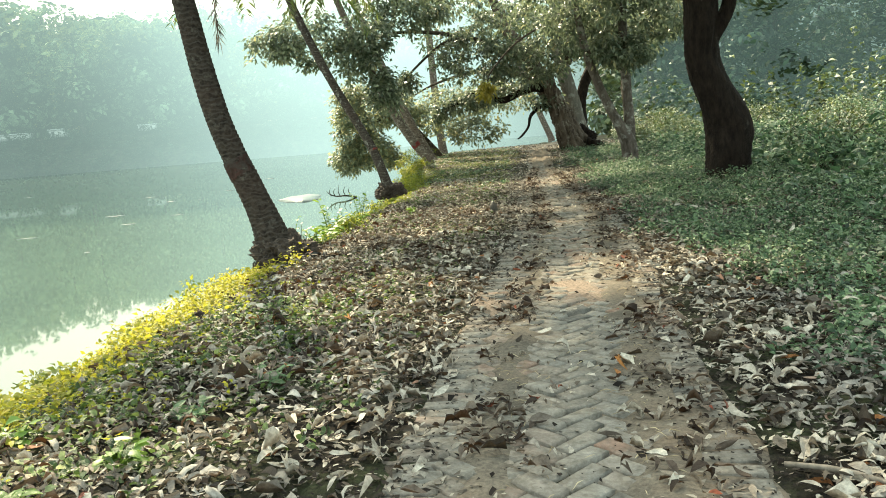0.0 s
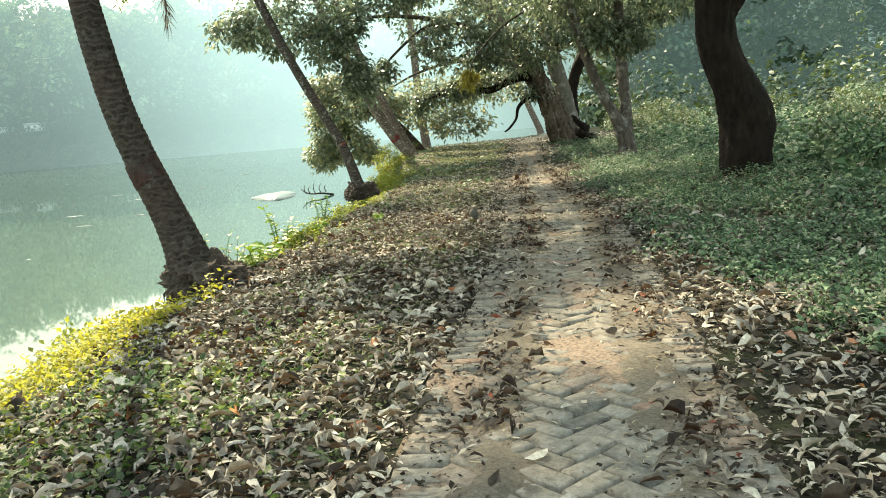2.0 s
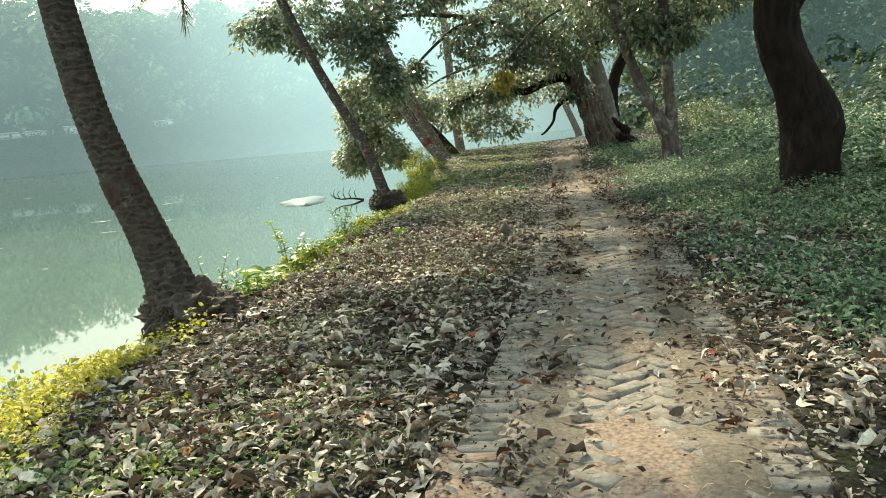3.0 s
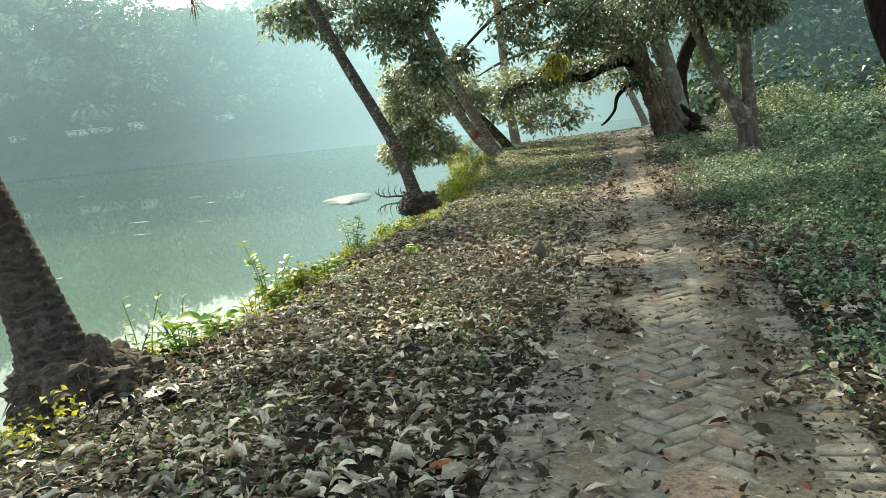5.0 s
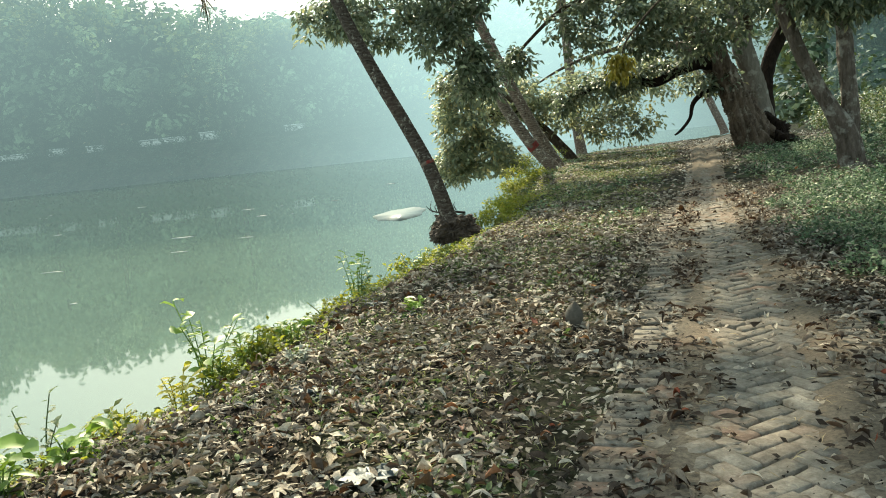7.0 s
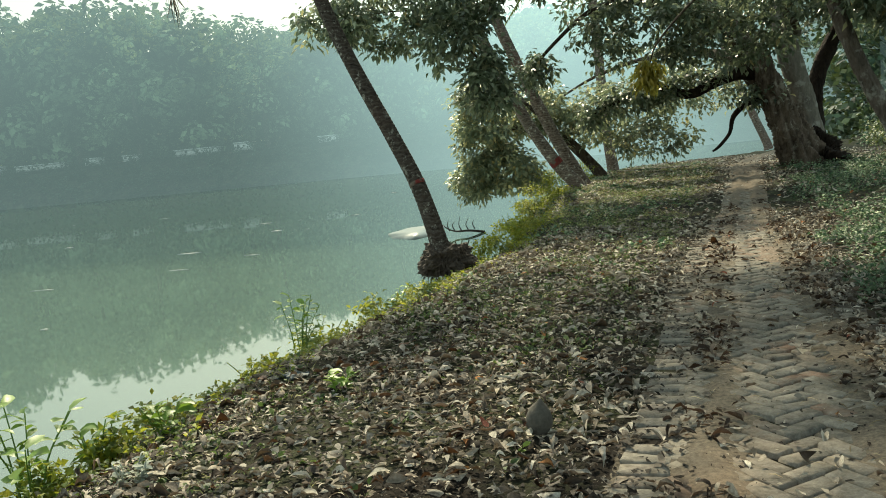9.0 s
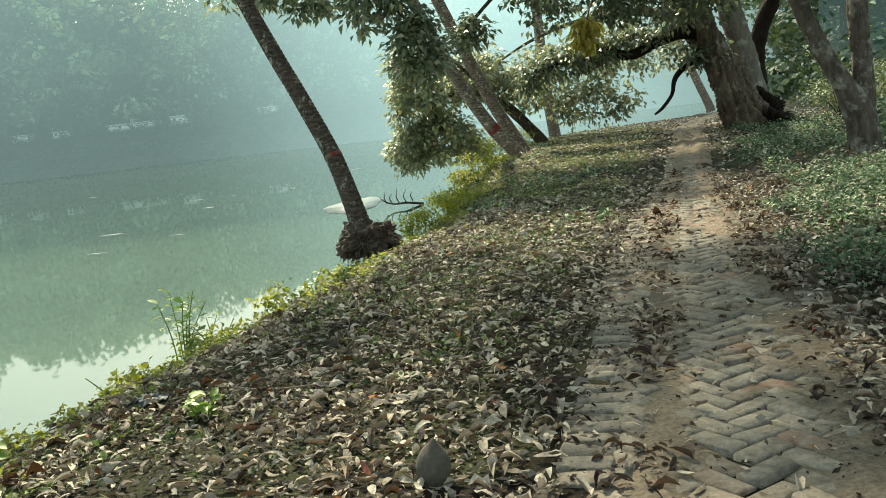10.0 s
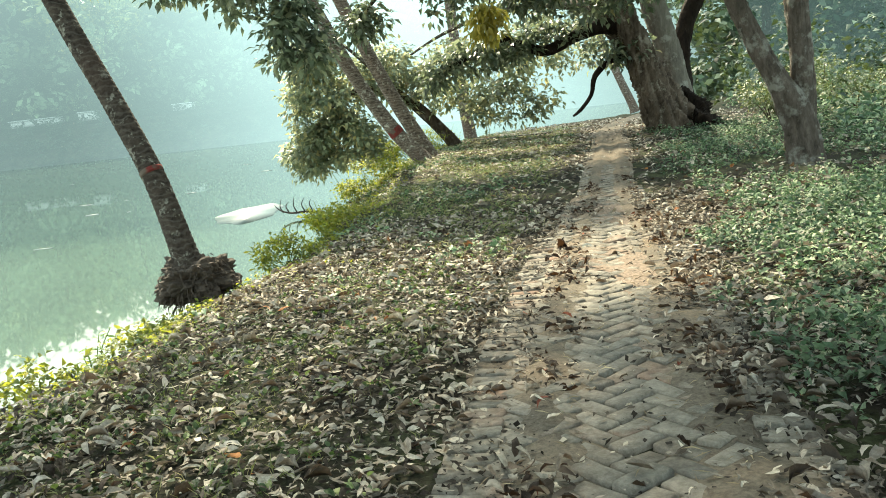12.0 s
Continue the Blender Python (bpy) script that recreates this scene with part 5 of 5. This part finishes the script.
log = tube("fallen_log", [(5.6, 42.4, gz(5.6, 42.4) + 0.03, 0.05), (6.6, 42.0, gz(6.6, 42) + 0.05, 0.07), (8.1, 41.5, gz(8.1, 41.5) + 0.04, 0.05)], DEAD, 12, 0.1, 0.08)
tagged(new("fallen_log", log), "dark fallen log lying across the grass", "log")

SCUM_AND_GLINT = plain("pale scum and sky glint", (0.13, 0.155, 0.142), 0.4, 9, 0.15)


def raft(name, x, y, rx, ry, seed, label):
    g = np.random.default_rng(seed)
    th = np.linspace(0, 6.283, 28, endpoint=False)
    r = 1 + 0.08 * np.sin(th * 3 + g.uniform(0, 6)) + 0.06 * np.sin(th * 7 + g.uniform(0, 6))
    top = np.stack([x + rx * r * np.cos(th), y + ry * r * np.sin(th), np.full(28, WATER_Z + 0.012)], -1)
    low = top + [0, 0, -0.03]
    v = np.vstack([top, low, [[x, y, WATER_Z + 0.012]]])
    k = np.arange(28)
    f = np.vstack([np.stack([k, (k + 1) % 28, k * 0 + 56], -1), np.stack([k, k + 28, (k + 1) % 28], -1), np.stack([(k + 1) % 28, k + 28, (k + 1) % 28 + 28], -1)])
    return tagged(new(name, mesh_of(name, v, f, SCUM_AND_GLINT)), label, "floating scum", "pale rafts on the water")


# This large patch stands in for bright sky mirrored in the water.
raft("scum_and_glint", -1.9, 41.6, 1.0, 2.3, 5, "pale patch standing in for reflected sky near a dead branch")
g = np.random.default_rng(77)
for k in range(30):
    x, y = g.uniform(-34, -3), g.uniform(26, 74)
    raft("scum_and_glint", x, y, 0.06 + 0.4 * g.uniform() ** 2, 0.05 + 0.2 * g.uniform() ** 2, 80 + k, "small pale raft of floating scum on the pond")


# ---- the brick path ----
def brick_mesh(name, l, w, h, seed):
    g = np.random.default_rng(seed)
    c = 0.009
    v = []
    for z, e in ((-h, 0), (-c, 0), (0, c)):
        v += [(-l / 2 + e, -w / 2 + e, z), (l / 2 - e, -w / 2 + e, z), (l / 2 - e, w / 2 - e, z), (-l / 2 + e, w / 2 - e, z)]
    v = [(x + g.normal(0, 0.003), y + g.normal(0, 0.003), z + (g.normal(0, 0.003) if z > -h else 0)) for x, y, z in v]
    f = [[8, 9, 10, 11]]
    for s in (0, 4):
        f += [[s + k, s + (k + 1) % 4, s + 4 + (k + 1) % 4, s + 4 + k] for k in range(4)]
    return mesh_of(name, v, f, BRICK)


def herringbone(y0, y1, half):
    """Middles and turns of bricks in a herringbone at 45 degrees, with a row laid across at either edge."""
    g = np.random.default_rng(5)
    u, out = 0.128, []
    r = math.sqrt(0.5)
    m = int((y1 - y0) / u) + 30
    for a in range(-m, m):
        for b in range(-m, m):
            if (a - b) % 4:
                continue
            for cx, cy, turn in ((a + 1, b + 0.5, 0), (a + 2.5, b, 90)):
                across, along = (cx - cy) * r * u, (cx + cy) * r * u
                if abs(across) < half - 0.24 and 0 <= along <= y1 - y0:
                    out.append((across, y0 + along, turn + 45))
    for k in range(int((y1 - y0) / 0.134)):
        for s in (-1, 1):
            if g.uniform() < 0.93:
                out.append((s * (half - 0.1), y0 + k * 0.134, 0))
    return out


half = 0.78
pu, pv = np.linspace(-0.95, 0.95, 34), np.arange(-5.5, 60.0, 0.07)
U, V = np.meshgrid(pu, pv)
U0, U = U, U * path_width(V)
slope = (path_mid(V + 0.6) - path_mid(V - 0.6)) / 1.2
k = 1 / np.sqrt(1 + slope * slope)
DX, DY = path_mid(V) + U * k, V - U * slope * k
heap = -0.022 * np.exp(-((U0 - 0.03) / 0.22) ** 2) - 0.02 * np.exp(-((U0 + 0.68) / 0.12) ** 2) + 0.027 * np.exp(-((U0 - 0.42) / 0.17) ** 2) + 0.025 * np.exp(-((U0 + 0.36) / 0.14) ** 2) - 0.05 * smoothstep(0.78, 0.95, np.abs(U0)) + 0.02 * smoothstep(22, 30, V)
DZ = ground_z(DX, DY) + 0.013 + heap + 0.005 * waves(DX, DY, 1.7) + 0.005 * waves(DX, DY, 5.7) + 0.003 * waves(DX, DY, 13.0)
i, j = np.meshgrid(np.arange(len(pv) - 1), np.arange(len(pu) - 1), indexing="ij")
w = len(pu)
quads = np.stack([i * w + j, i * w + j + 1, (i + 1) * w + j + 1, (i + 1) * w + j], -1).reshape(-1, 4)
tagged(new("path_dust", mesh_of("path_dust", np.stack([DX, DY, DZ], -1), quads, DUST, True)), "pale trodden dust half covering the bricks", "dust", kind="structure")
WARM_SAND = plain("reddish sand warm as sunlight", (0.165, 0.118, 0.086), 0.95, 38, 0.65)


def sunlit_sand(x, y, rx, ry, seed, label):
    """A low uneven spill in the warm tone of sunlit sand; its rim dips under the bricks."""
    rings, sides, v = 10, 40, []
    for k in range(rings + 1):
        for q in range(sides):
            th = 2 * math.pi * q / sides
            edge = 1 + 0.28 * noise.noise(Vector((math.cos(th) * 1.7, math.sin(th) * 1.7, seed))) + 0.2 * noise.noise(Vector((math.cos(th) * 5, math.sin(th) * 5, seed)))
            r = k / rings * edge
            px, py = x + rx * r * math.cos(th), y + ry * r * math.sin(th)
            rough = 0.012 * noise.noise(Vector((px * 9, py * 9, seed))) + 0.014 * noise.noise(Vector((px * 3, py * 3, seed)))
            v.append((px, py, gz(px, py) + 0.036 - 0.026 * (k / rings) ** 2 + rough * (1 - (k / rings) ** 4)))
    f = [[k * sides + q, k * sides + (q + 1) % sides, (k + 1) * sides + (q + 1) % sides, (k + 1) * sides + q] for k in range(rings) for q in range(sides)]
    return tagged(new("sunlit_sand", mesh_of("sunlit_sand", v, f, WARM_SAND, True)), label, "sand")


# These patches put the sun's warm stripes into the path's colour.
sunlit_sand(2.05, 7.15, 0.3, 0.85, 1, "reddish sand standing in for sunlight along the brick path")
sunlit_sand(1.2, 6.9, 0.16, 0.6, 2, "reddish sand standing in for sunlight on the path's edge bricks")
sunlit_sand(2.62, 9.1, 0.22, 0.6, 3, "reddish sand standing in for sunlight along the brick path")
sunlit_sand(5.55, 21.6, 0.42, 1.5, 4, "pinkish patch covering the narrowing path")
sunlit_sand(6.15, 24.8, 0.36, 1.6, 5, "pinkish patch covering the narrowing path")
bricks = [brick_mesh("brick", 0.238, 0.110, 0.06, k) for k in range(6)]
paving = tagged(new("pavement"), "worn herringbone brick path, dusty and half buried", "path", kind="structure")
rest, singles = [], 0
g = np.random.default_rng(6)
for across, v, turn in herringbone(-5.0, 30.0, half):
    if abs(across) > half * path_width(v):
        continue
    sl = (path_mid(v + 0.6) - path_mid(v - 0.6)) / 1.2
    k = 1 / math.sqrt(1 + sl * sl)
    bx, by = path_mid(v) + across * k, v - across * sl * k
    z = gz(bx, by) + 0.028 + g.normal(0, 0.005)
    m = pose(bx, by, z, -1 + g.normal(0, 2.0), g.normal(0, 2.0), turn - math.degrees(math.atan(sl)) + g.normal(0, 1.5))
    if 15.0 < v < 19.2 and singles < 300 and (abs(across) < 0.62 or v < 18):
        singles += 1
        ob = part("brick", bricks[singles % 6])
        ob.parent = paving
        ob.matrix_basis = m
    else:
        rest.append(m)
bases = [np.array([v.co for v in b.vertices]) for b in bricks]
allv, allf = [], []
pf = np.array([list(p.vertices) for p in bricks[0].polygons])
for k, m in enumerate(rest):
    M = np.array(m)
    allv.append(bases[k % 6] @ M[:3, :3].T + M[:3, 3])
    allf.append(pf + 12 * k)
ob = part("paving_bricks", mesh_of("paving_bricks", np.vstack(allv), np.vstack(allf), BRICK), paving)
ob["kind"] = "stuff"
